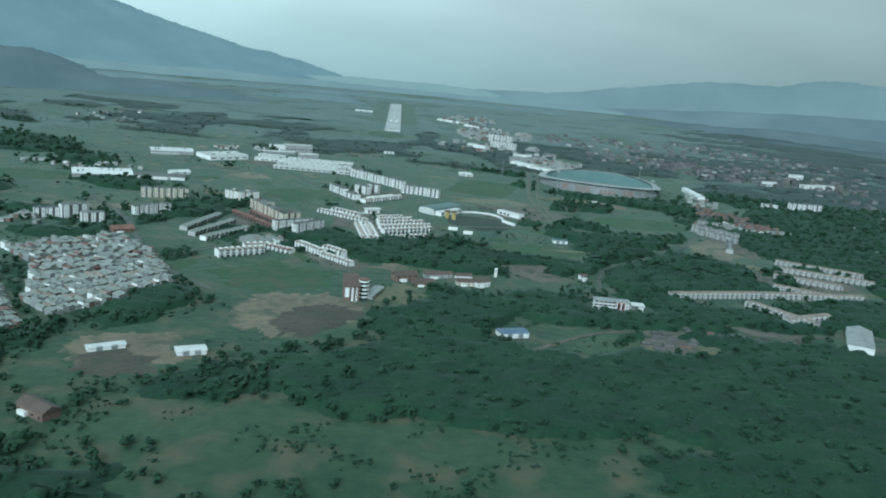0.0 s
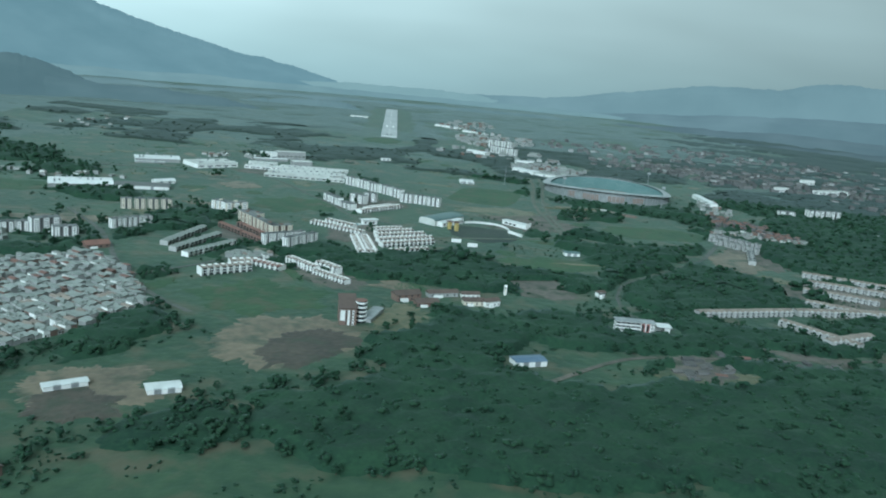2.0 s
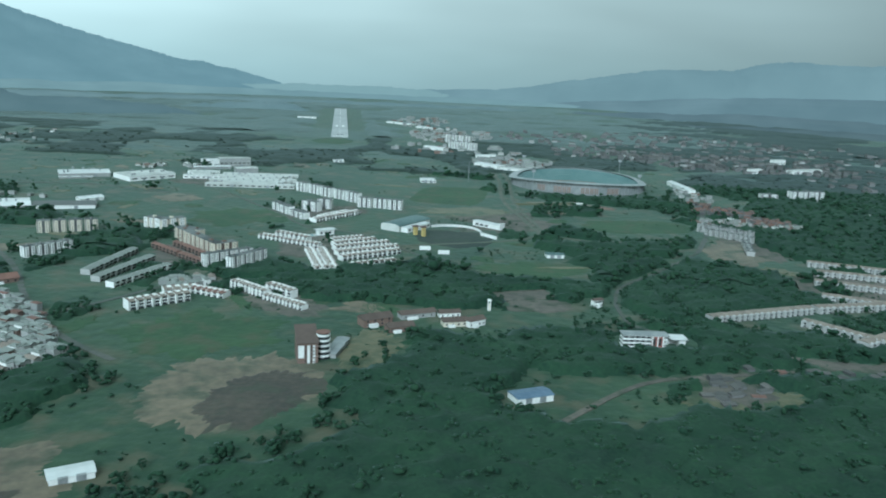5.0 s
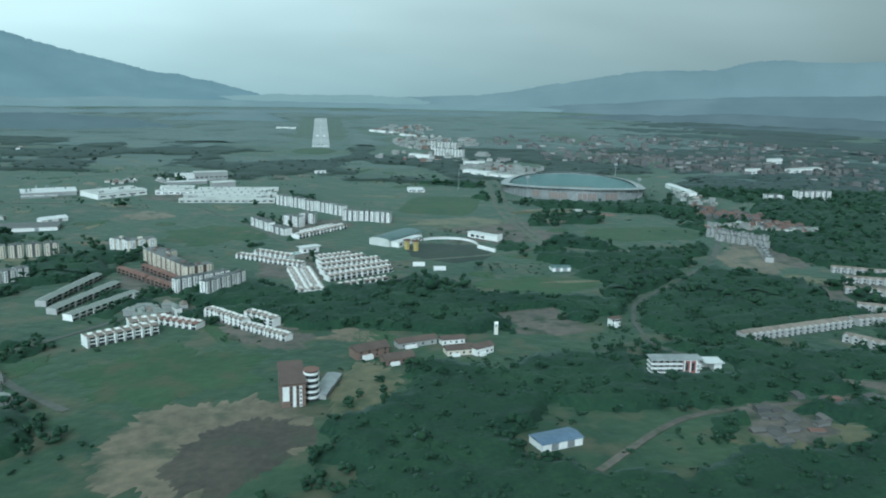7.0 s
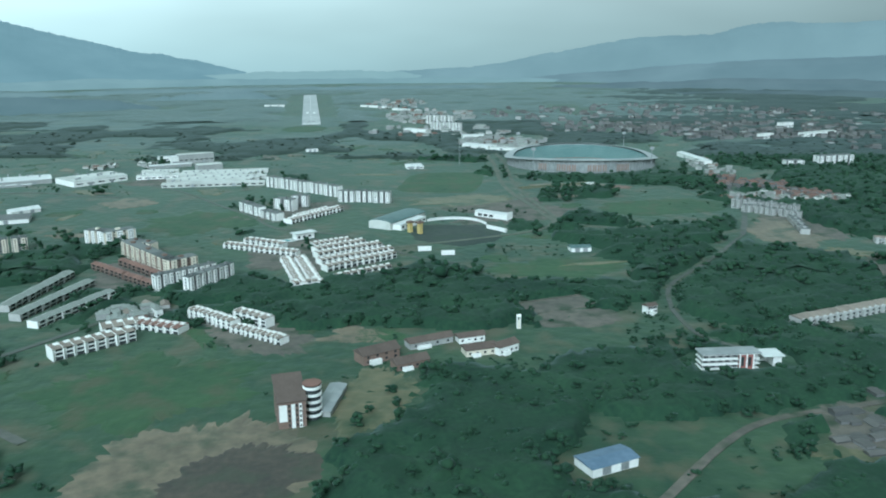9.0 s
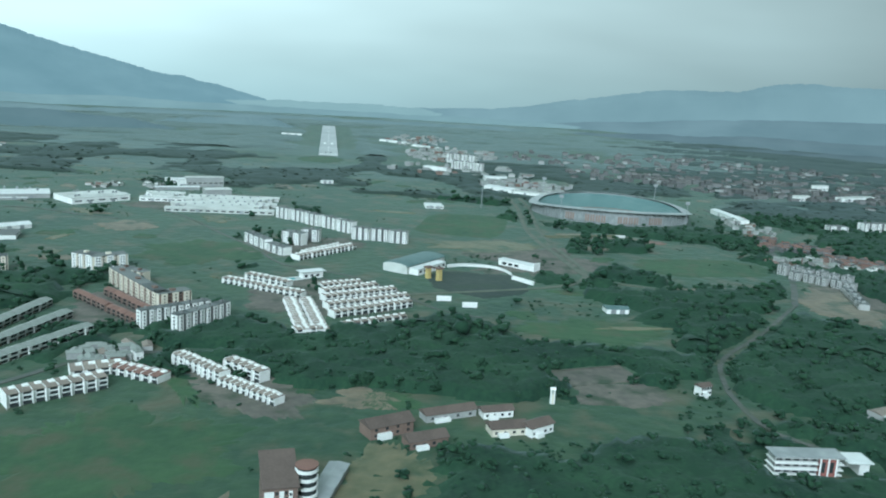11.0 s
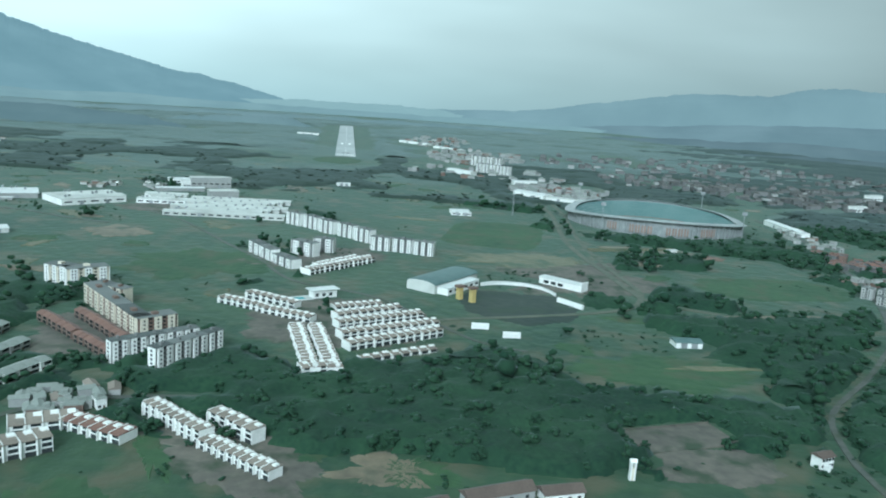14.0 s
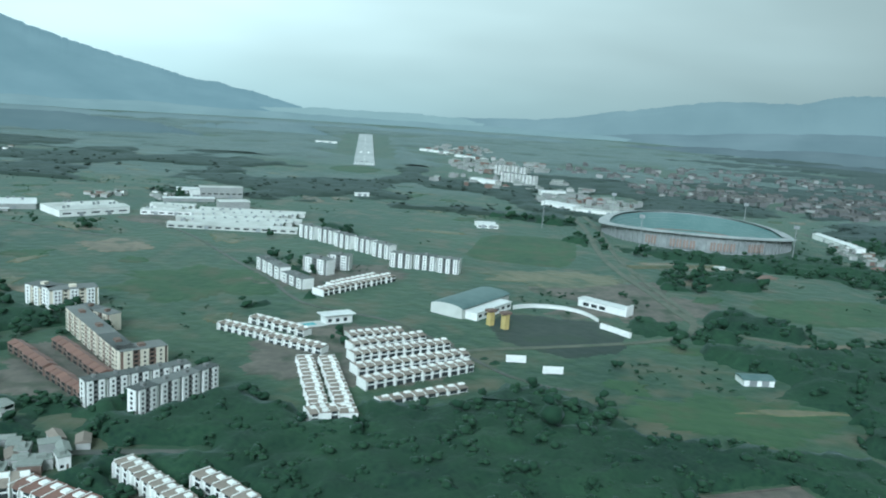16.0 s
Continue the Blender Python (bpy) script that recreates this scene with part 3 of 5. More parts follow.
# ---- runway ----
def runway():
    p, q = Vector((-385, 2234)), Vector((-566, 3312))
    m, length = along(p, q)
    g = Geo().box(0, length, -21.5, 21.5, -1, 0.9)
    ob = part("runway", g, M_RUNWAY, m=m)
    tagged(ob, "long pale concrete runway on the valley floor", "runway", kind="structure")
    for k in range(8):
        y = -17 + k * 34 / 7
        part("threshold_bar", Geo().box(12, 42, y - 1, y + 1, 0.85, 0.92), M_WHITE, ob)
    for k in range(12):
        part("centre_bar", Geo().box(110 + k * 80, 150 + k * 80, -0.6, 0.6, 0.85, 0.92), M_WHITE, ob)
    for s in (-1, 1):
        part("touchdown_bar", Geo().box(300, 350, s * 9 - 3, s * 9 + 3, 0.85, 0.92), M_WHITE, ob)
        part("number_bar", Geo().box(58, 72, s * 5 - 2.5, s * 5 + 2.5, 0.85, 0.92), M_DARKLOT, ob)
    for i in range(30):
        c = m @ Vector((i / 30 * length, 0, 0))
        clear(c.x, c.y, 70)


runway()


# ---- housing ----
def apartment_block(m, length, depth=11.0, storeys=5, bay_mat=None, wall_mat=None, bays=3, label="", group="", tall=2.35):
    """A block with projecting bays between recessed, darker bays; x along its front."""
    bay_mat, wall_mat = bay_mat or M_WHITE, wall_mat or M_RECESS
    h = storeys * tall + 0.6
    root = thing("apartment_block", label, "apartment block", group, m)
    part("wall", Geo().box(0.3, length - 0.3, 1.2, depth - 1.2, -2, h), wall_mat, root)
    for x in (0.0, length - 0.5):
        part("end_wall", Geo().box(x, x + 0.5, 1.1, depth - 1.1, -2, h + 0.5), bay_mat, root)
    g = Geo().box(0.1, length - 0.1, 0.1, depth - 0.1, h + 0.504, h + 0.75)
    part("roof", g, M_FIBRO, root, "flat grey roof slab")
    part("water_tank", Geo().box(length * 0.44, length * 0.58, depth * 0.36, depth * 0.64, h + 0.75, h + 2.2), wall_mat, root)
    pitch = length / bays
    w = pitch * 0.52
    me = Geo().box(0, w, 0, depth, -2, h + 0.5).mesh("bay", bay_mat)
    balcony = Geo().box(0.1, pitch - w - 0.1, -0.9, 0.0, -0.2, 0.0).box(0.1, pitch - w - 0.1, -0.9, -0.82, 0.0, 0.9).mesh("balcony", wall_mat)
    for b in range(bays):
        x = b * pitch + (pitch - w) * 0.5
        bay = part("bay", me, None, root, "projecting pale bay", m=pose(x, 0, 0))
        for s in range(storeys):
            z = s * tall + 1.0
            for k in (0.3, 0.7) if w > 4.6 else (0.5,):
                window(bay, w * k, 0.0, z, 1.0, 1.2)
            if b < bays - 1:
                window(root, x + w + (pitch - w) * 0.5, 1.2, z, 1.8, 1.7)
                part("balcony", balcony, None, root, "grey balcony between the bays", m=pose(x + w, 1.2, z - 0.2))
    for s in range(storeys):
        z = s * tall + 1.0
        window(root, 0.0, depth * 0.5, z, 1.6, 1.3, 270)
    clear_box(m, length, depth)
    return root


def block_row(p, q, count, gap, depth, storeys, label, group, step=0.0, **kw):
    """Alike blocks side by side from p to q, each set back by step from the one before."""
    m, length = along(p, q)
    one = (length - gap * (count - 1)) / count
    first = None
    for i in range(count):
        mi = m @ pose(i * (one + gap), (i % 2) * step, 0)
        if first is None:
            first = apartment_block(mi, one, depth, storeys, label=label, group=group, **kw)
        else:
            copy_thing(first, mi)
            clear_box(mi, one, depth)


APT = "white five-storey apartment block with dark recessed balconies"
block_row((-310, 1408), (-206, 1328), 5, 4.0, 11, 5, APT, "white blocks in a stepped row", 2.0)
block_row((-201, 1298), (-139, 1287), 3, 1.5, 11, 5, APT, "white blocks at the end of the row", 2.5)
block_row((-306, 1248), (-276, 1211), 2, 1.0, 11, 4, "pale four-storey apartment block under grey roof", "blocks of the middle estate", bays=2)
block_row((-274, 1209), (-252, 1188), 1, 0, 12, 3, "pale three-storey apartment block above a lawn", "blocks of the middle estate", bays=3)
block_row((-268, 1253), (-245, 1240), 1, 0, 12, 5, "tall pale apartment block with grey sides", "blocks of the middle estate", bays=2)
block_row((-250, 1268), (-231, 1266), 1, 0, 12, 5, "tall pale apartment block with grey sides", "blocks of the middle estate", bays=2)
block_row((-413, 1092), (-393, 1086), 1, 0, 14, 5, "white five-storey apartment block with cream ends", "pair of blocks by the meadow", bays=3, wall_mat=M_CREAM)
block_row((-389, 1080), (-366, 1100), 1, 0, 13, 5, "white five-storey apartment block with cream ends", "pair of blocks by the meadow", bays=3, wall_mat=M_CREAM)
block_row((-362, 1049), (-297, 980), 3, 0.0, 11, 5, "cream and red-brown apartment block over tiled roofs", "long L of blocks", bays=3, bay_mat=M_CREAM, wall_mat=M_BRICK)
block_row((-362, 1062), (-334, 1047), 2, 0.0, 10, 4, "cream and red-brown apartment block round a court", "long L of blocks", bays=2, bay_mat=M_CREAM, wall_mat=M_BRICK)
block_row((-294, 978), (-276, 996), 1, 0.0, 12, 5, "cream and brick apartment block at a corner", "long L of blocks", bays=3, bay_mat=M_CREAM, wall_mat=M_BRICK)
block_row((-290, 934), (-254, 972), 5, 0.0, 8, 5, "white apartment block with dark window strips", "white slabs on the slope", bays=2)
block_row((-263, 929), (-240, 973), 4, 0.0, 8, 5, "white apartment block with dark window strips", "white slabs on the slope", bays=2)
block_row((-506, 1036), (-452, 1064), 4, 2.5, 11, 5, "cream five-storey apartment block among trees", "cream blocks", bays=2, bay_mat=M_CREAM)
block_row((-462, 932), (-434, 972), 4, 1.0, 10, 4, "pale four-storey apartment block beside a road", "low pale blocks", bays=2)
block_row((-520, 874), (-500, 896), 1, 0, 14, 6, "white stepped apartment block with long balconies", "blocks above the old quarter", bays=3)
block_row((-493, 868), (-474, 884), 1, 0, 12, 4, "greenish white apartment block", "blocks above the old quarter", bays=3)
block_row((-548, 864), (-526, 880), 2, 1, 12, 4, "grey and white apartment block", "blocks above the old quarter", bays=2)
block_row((478, 1566), (536, 1580), 3, 1.0, 16, 6, "pale six-storey block alone among trees", "pale blocks in the woods", bays=2)
block_row((424, 1553), (452, 1555), 1, 0, 14, 4, "pale block alone among trees", "pale blocks in the woods", bays=2)
block_row((-112, 2112), (-50, 2078), 5, 4, 13, 7, "pale apartment tower in the distant town", "town towers", bays=2)
block_row((-125, 2250), (-64, 2226), 4, 6, 13, 8, "pale apartment tower in the distant town", "town towers", bays=2)
block_row((246, 1254), (299, 1206), 6, 2.5, 11, 4, "grey unfinished housing block in raw concrete", "unfinished blocks", 4.0, bays=2, bay_mat=M_PALEWALL, wall_mat=M_GREYWALL)
block_row((250, 1232), (296, 1188), 5, 3.0, 9, 3, "grey unfinished housing block in raw concrete", "unfinished blocks", 3.0, bays=2, bay_mat=M_PALEWALL, wall_mat=M_GREYWALL)
block_row((284, 1190), (270, 1120), 5, 3.0, 9, 2, "grey unfinished housing block in raw concrete", "unfinished blocks", bays=3, bay_mat=M_PALEWALL, wall_mat=M_GREYWALL)


def townhouse(m, width, depth, storeys, label, group, wall_mat=None, roof_mat=None, fin=True, gable=False):
    """One narrow house of a terrace: body, roof, party wall, door and windows. gable: a pitched roof in place of a sunk flat one."""
    wall_mat, roof_mat = wall_mat or M_WHITE, roof_mat or M_DULLROOF
    h = storeys * 2.6
    root = thing("terraced_house", label, "house", group, m)
    if gable or not fin:
        part("wall", Geo().box(0.15, width - 0.15, 0.8, depth, -2, h), wall_mat, root)
        part("roof", Geo().extrude_x([(0.3, h - 0.1), (depth + 0.3, h - 0.1), (depth * 0.55, h + 1.3)], 0.2, width - 0.15), roof_mat, root)
        if fin:
            part("gable_front", Geo().extrude_y([(width * 0.12, 0), (width * 0.68, 0)] + [(width * (0.4 + 0.28 * math.cos(k * math.pi / 8)), h * (0.78 + 0.36 * math.sin(k * math.pi / 8))) for k in range(9)], -1.4, 0.8), wall_mat, root)
    else:
        part("wall", Geo().box(0.2, width, 1.2, depth, -2, h - 0.7), wall_mat, root)
        part("roof", Geo().extrude_x([(0.7, h - 0.7), (depth, h - 0.7), (depth, h - 0.2), (depth * 0.6, h + 0.05), (0.7, h - 0.3)], 0.2, width), roof_mat, root, "low roof between party walls")
        part("roof_room", Geo().box(width * 0.5, width, depth * 0.55, depth * 0.8, h - 0.4, h + 0.75), wall_mat, root)
        part("party_wall", Geo().extrude_x([(0, -2), (depth, -2), (depth, h + 0.12), (1.0, h + 0.12), (0, h - 1.6)], -0.1, 0.25), M_WHITE, root, "white party wall")
        # a solid dark panel; the shade inside the opening is its colour
        part("garage", Geo().box(width * 0.28, width * 0.95, 1.12, 1.3, 0, 2.3), M_DARKLOT, root, "dark panel standing for a shaded garage opening")
    for s in range(storeys):
        window(root, width * 0.62, -1.4 if gable and fin else 0.8 if not fin else 1.2, s * 2.6 + 0.5, width * (0.3 if gable else 0.6), 1.3 if gable else 1.7)
    if gable or not fin:
        part("door", Geo().box(width * 0.12, width * 0.32, 0.7, 0.85, 0, 2.1), M_BARK, root)
    return root


def terrace(p, q, count, depth, storeys, label, group, **kw):
    m, length = along(p, q)
    one = length / count
    first = None
    for i in range(count):
        mi = m @ pose(i * one, 0.35 * ((i * 7) % 3 - 1), 0)
        if first is None:
            first = townhouse(mi, one, depth, storeys, label, group, **kw)
        else:
            copy_thing(first, mi)
    clear_box(m, length, depth)


TOWNH = "narrow white terraced house with raised party walls"
terrace((-232, 1173), (-187, 1243), 14, 12, 2, TOWNH, "comb of terraced houses")
terrace((-228, 1195), (-200, 1240), 9, 10, 2, TOWNH, "comb of terraced houses")
terrace((-276, 1071), (-240, 1055), 7, 9, 2, TOWNH, "upper estate row")
terrace((-240, 1053), (-204, 1039), 7, 9, 2, TOWNH, "upper estate row")
terrace((-262, 1090), (-222, 1070), 7, 9, 2, TOWNH, "upper estate row")
terrace((-214, 1022), (-187, 943), 15, 9.5, 2, "narrow white terraced house with a cream yard roof", "long estate comb")
terrace((-202, 1025), (-175, 946), 15, 9.5, 2, "narrow white terraced house with a cream yard roof", "long estate comb")
terrace((-187, 941), (-170, 951), 4, 10, 2, TOWNH, "long estate comb end")
for k, (a, b, n) in enumerate((((-192, 1068), (-161, 1088), 7), ((-187, 1050), (-146, 1083), 9), ((-183, 1032), (-130, 1072), 12), ((-177, 1010), (-118, 1054), 13), ((-169, 990), (-114, 1036), 12))):
    terrace(a, b, n, 10, 2, TOWNH, "estate grid")
terrace((-158, 971), (-116, 1003), 8, 8, 1, TOWNH, "estate grid front row")
terrace((-247, 872), (-212, 845), 9, 9, 3, "white terraced house stepping down the slope", "stepped terrace")
terrace((-211, 843), (-174, 819), 10, 9, 2, "white terraced house stepping down the slope", "stepped terrace")
terrace((-215, 868), (-190, 850), 5, 9, 3, "white terraced house stepping down the slope", "stepped terrace")
terrace((-303, 793), (-266, 828), 8, 12, 3, "white three-storey terraced house with red panels", "terrace by the meadow")
terrace((-276, 850), (-244, 838), 6, 12, 2, "white and brick house in a mixed terrace", "mixed terrace", roof_mat=M_TILE)
terrace((-292, 838), (-268, 852), 4, 14, 2, "grey roofed house in a mixed terrace", "mixed terrace")
terrace((-340, 851), (-316, 922), 10, 10, 2, "white-fronted terraced house under a long grey roof", "old terraces", fin=False, roof_mat=M_OLDROOF, wall_mat=M_WHITE)
terrace((-359, 866), (-343, 950), 11, 10, 2, "small grey-roofed terraced house", "old terraces", fin=False, roof_mat=M_OLDROOF, wall_mat=M_PALEWALL)
terrace((-377, 886), (-370, 976), 11, 10, 2, "small grey-roofed terraced house", "old terraces", fin=False, roof_mat=M_OLDROOF, wall_mat=M_PALEWALL)
terrace((-368, 1000), (-330, 968), 7, 8, 2, "low terraced house under red tiles", "tiled terraces", roof_mat=M_TILE, wall_mat=M_BRICK, fin=False)
terrace((-328, 966), (-294, 938), 7, 8, 2, "low terraced house under red tiles", "tiled terraces", roof_mat=M_TILE, wall_mat=M_BRICK, fin=False)
terrace((-350, 1012), (-300, 966), 9, 8, 2, "low terraced house under red tiles", "tiled terraces", roof_mat=M_TILE, wall_mat=M_BRICK, fin=False)
WARM = "white terraced house with a rounded cream gable"
terrace((162, 852), (262, 898), 18, 11, 2, WARM, "hillside terraces", gable=True, wall_mat=M_PALEWALL, roof_mat=M_DULLROOF)
terrace((266, 900), (384, 938), 19, 11, 2, WARM, "hillside terraces", gable=True, wall_mat=M_PALEWALL, roof_mat=M_DULLROOF)
terrace((286, 946), (350, 920), 11, 11, 2, WARM, "hillside terraces", gable=True, wall_mat=M_PALEWALL)
terrace((300, 1000), (374, 979), 12, 11, 2, WARM, "hillside terraces", gable=True, wall_mat=M_PALEWALL)
terrace((324, 1084), (424, 1055), 16, 11, 2, WARM, "hillside terraces", gable=True, wall_mat=M_PALEWALL)
terrace((318, 1042), (424, 1018), 16, 11, 2, WARM, "hillside terraces", gable=True, wall_mat=M_PALEWALL, roof_mat=M_DULLROOF)
terrace((236, 860), (290, 806), 12, 10, 2, WARM, "hillside terraces", gable=True, wall_mat=M_PALEWALL, roof_mat=M_DULLROOF)
terrace((268, 806), (318, 842), 8, 11, 2, WARM, "hillside terraces", gable=True, wall_mat=M_PALEWALL)


def small_house(width, depth, h, roof, wall_mat, roof_mat, label, group):
    """A small house, at the origin until it is placed."""
    root = thing("house", label, "house", group)
    part("wall", Geo().box(-width / 2, width / 2, -depth / 2, depth / 2, -2, h), wall_mat, root)
    if roof == "gable":
        g = Geo().extrude_y([(-width / 2 - 0.4, h - 0.05), (width / 2 + 0.4, h - 0.05), (0, h + width * 0.24)], -depth / 2 - 0.4, depth / 2 + 0.4)
    elif roof == "shed":
        g = Geo().extrude_y([(-width / 2 - 0.3, h - 0.05), (width / 2 + 0.3, h - 0.05), (width / 2 + 0.3, h + 0.25), (-width / 2 - 0.3, h + width * 0.14)], -depth / 2 - 0.3, depth / 2 + 0.3)
    else:
        g = Geo().box(-width / 2 - 0.2, width / 2 + 0.2, -depth / 2 - 0.2, depth / 2 + 0.2, h, h + 0.3)
        g.box(-width / 4, width / 6, -depth / 5, depth / 4, h + 0.3, h + 1.6)
    part("roof", g, roof_mat, root)
    for s in range(max(1, int(h / 2.7))):
        window(root, -width * 0.22, -depth / 2, s * 2.7 + 0.9, 1.4, 1.3)
    part("door", Geo().box(width * 0.12, width * 0.3, -depth / 2 - 0.06, -depth / 2 + 0.1, 0, 2.1), M_BARK, root)
    return root


def kit(group):
    """Eight kinds of small house to copy from."""
    kinds = []
    for w, d, h, roof, wall, top, label in (
            (4.8, 8.2, 4.4, "shed", M_GREYWALL, M_OLDROOF, "two-storey grey house under a grey sheet roof"),
            (4.8, 8.8, 3.0, "gable", M_GREYWALL, M_OLDROOF, "low house with a grey fibre-cement roof"),
            (5.2, 8, 4.2, "flat", M_PALEWALL, M_OLDROOF, "pale house with a flat grey roof"),
            (4.8, 8.6, 4.2, "gable", M_GREYWALL, M_OLDROOF, "plain grey house under a weathered roof"),
            (5.2, 9, 3.2, "gable", M_PALEWALL, M_OLDROOF, "pale house under a weathered grey roof"),
            (4.8, 8, 5.2, "flat", M_WHITE, M_OLDROOF, "two-storey white house with a roof terrace"),
            (5.2, 8.4, 4.3, "shed", M_BRICK, M_OLDROOF, "brick house under a grey sheet roof"),
            (5.6, 9.4, 3.2, "gable", M_PALEWALL, M_DULLROOF, "low pale house with a dull beige roof")):
        kinds.append(small_house(w, d, h, roof, wall, top, label, group))
    return kinds


def scatter(kinds, places):
    """Puts the kinds at the places (x, y, turn); each kind's first place takes the kind itself."""
    rnd = random.Random(len(places))
    used = set()
    for i, (x, y, turn) in enumerate(places):
        k = kinds[i] if i < len(kinds) else kinds[rnd.randrange(len(kinds))]
        m = pose(x, y, relief(x, y), 0, 0, turn)
        if k in used:
            copy_thing(k, m)
        else:
            k.matrix_basis = m
            used.add(k)
        clear(x, y, 9)


def quarter(origin, axis, rows, cols, row_gap, col_gap, drop, seed, shape=None):
    """Rows of plots along an axis, with gaps."""
    rnd = random.Random(seed)
    a = math.degrees(math.atan2(axis[1], axis[0]))
    u = Vector(axis).normalized()
    v = Vector((-u.y, u.x))
    out = []
    for r in range(rows):
        for c in range(cols):
            if rnd.random() < drop:
                continue
            p = Vector(origin) + u * (c * col_gap + rnd.uniform(-0.5, 0.5) + (r % 3) * 2) + v * (r * row_gap + (r // 2) * 4 + rnd.uniform(-1.2, 1.2))
            if shape is None or shape(p):
                out.append((p.x, p.y, a + rnd.choice((0, 180)) + rnd.uniform(-3, 3)))
    return out


def inside(poly):
    def test(p):
        hit = False
        for i in range(len(poly)):
            (x0, y0), (x1, y1) = poly[i], poly[i - 1]
            if (y0 > p.y) != (y1 > p.y) and p.x < (x1 - x0) * (p.y - y0) / (y1 - y0) + x0:
                hit = not hit
        return hit
    return test


def far_town(name, places, label, small=False, roofs=None, low=1.0, dull=False):
    """Many small far houses as one mesh, walls and roofs in their own materials."""
    rnd = random.Random(name)
    g, slots = Geo(), []
    for x, y, turn in places:
        w, d, h = (rnd.uniform(4.4, 5.6), rnd.uniform(7.4, 9.2), rnd.choice((2.8, 4.4, 4.6, 6.4))) if small else (rnd.uniform(7, 13), rnd.uniform(9, 18), rnd.choice((3.2, 5.6, 5.8, 8.4)))
        h *= low
        one = Geo().box(-w / 2, w / 2, -d / 2, d / 2, -2, h)
        wall = rnd.choice((0, 1, 1, 1, 1, 2)) if small else rnd.choice((0, 1, 1, 1, 1, 1, 1, 2))
        n_wall = len(one.f)
        one.extrude_y([(-w / 2 - 0.4, h), (w / 2 + 0.4, h), (0, h + w * rnd.choice((0.06, 0.2)))], -d / 2 - 0.4, d / 2 + 0.4)
        m, k = pose(x, y, relief(x, y), 0, 0, turn), len(g.v)
        roof = rnd.choice(roofs or (3, 3, 3, 3, 3, 3, 3, 4) if small else (3, 3, 3, 3, 3, 3, 4))
        slots += [wall] * n_wall + [roof] * (len(one.f) - n_wall)
        g.v += [tuple(m @ Vector(v)) for v in one.v]
        g.f += [tuple(i + k for i in f) for f in one.f]
        clear(x, y, 9 if small else 5)
    ob = part(name, g, M_TOWNWALL if dull else M_WHITE if small else M_PALEWALL)
    for mat in (M_TOWNWALL if dull else M_GREYWALL, M_GREYWALL if dull and not small else M_BRICK, M_TOWNROOF if dull else M_OLDROOF, M_TOWNROOF if dull and not small else M_TILE, M_METALROOF):
        ob.data.materials.append(mat)
    ob.data.polygons.foreach_set("material_index", slots)
    tagged(ob, label, "houses", kind="stuff")


for x, y, r in ((-150, 1020, 50), (-240, 1062, 40), (-215, 1215, 48), (-325, 985, 48), (-200, 985, 30)):
    clear(x, y, r)
OLD = [(-497, 735), (-436, 832), (-372, 788), (-303, 692), (-349, 574), (-384, 590), (-440, 690)]
plots = quarter((-350, 560), (52, 112), 24, 48, 9.0, 5.6, 0.05, 4, inside(OLD))
scatter(kit("dense old quarter"), plots[:150])
far_town("old_quarter_houses", plots[150:], "dense quarter of small grey-roofed houses", True)
OLD2 = [(-440, 640), (-356, 545), (-385, 480), (-480, 560)]
far_town("ravine_houses", quarter((-370, 470), (52, 112), 16, 34, 9.0, 5.7, 0.1, 5, inside(OLD2)), "old houses under grey roofs by the ravine", True)


def ragged(cx, cy, rx, ry, n, seed, turn=0):
    rnd = random.Random(seed)
    out = []
    while len(out) < n:
        x, y = rnd.uniform(-1, 1), rnd.uniform(-1, 1)
        if x * x + y * y < 1:
            out.append((cx + x * rx, cy + y * ry, turn + rnd.choice((0, 90, 180, 270)) + rnd.uniform(-12, 12)))
    return out


scatter(kit("red-roofed hamlet"), ragged(335, 1312, 72, 28, 44, 8, 20))
scatter(kit("houses along the east road"), ragged(315, 1560, 26, 90, 26, 9))


far_town("red_village_houses", ragged(322, 1400, 46, 34, 60, 61, -32) + ragged(362, 1330, 40, 30, 60, 62, -32) + ragged(300, 1450, 20, 30, 16, 63, -32), "close rows of low houses under faded red roofs", True, (4, 4, 4, 4, 3), dull=True)
far_town("plot_sheds", ragged(136, 702, 26, 26, 16, 33, 14) + ragged(200, 745, 60, 8, 10, 34, 14), "low sheds and rubble on rough plots", True, None, 0.45, True)
far_town("far_town", ragged(20, 1870, 90, 70, 70, 11) + ragged(-120, 2420, 110, 190, 130, 12) + ragged(-230, 2850, 90, 200, 60, 13) + ragged(-90, 2080, 150, 120, 50, 28), "distant town of pale houses by the airport", roofs=(3, 3, 5, 5, 3))
far_town("east_town", ragged(540, 2060, 250, 160, 200, 14) + ragged(250, 2150, 160, 110, 70, 15) + ragged(750, 1800, 150, 150, 40, 25) + ragged(420, 2500, 420, 260, 160, 26) + ragged(900, 2300, 250, 300, 80, 27), "wide hazy town of small pale houses", dull=True)
scatter(kit("hamlet on the west slope"), ragged(-1010, 1950, 110, 130, 12, 16) + ragged(-592, 1580, 26, 26, 12, 17) + ragged(-535, 1596, 18, 22, 9, 21))
scatter(kit("houses west of the factory"), ragged(-720, 1205, 70, 20, 14, 18) + ragged(-560, 850, 40, 22, 14, 19) + ragged(-640, 1235, 40, 18, 8, 20))
scatter(kit("mixed houses below the slabs"), ragged(-286, 880, 24, 22, 24, 71, 30))
scatter(kit("farmsteads in the trees"), ragged(620, 1500, 120, 90, 16, 22) + ragged(560, 1250, 90, 90, 8, 23))


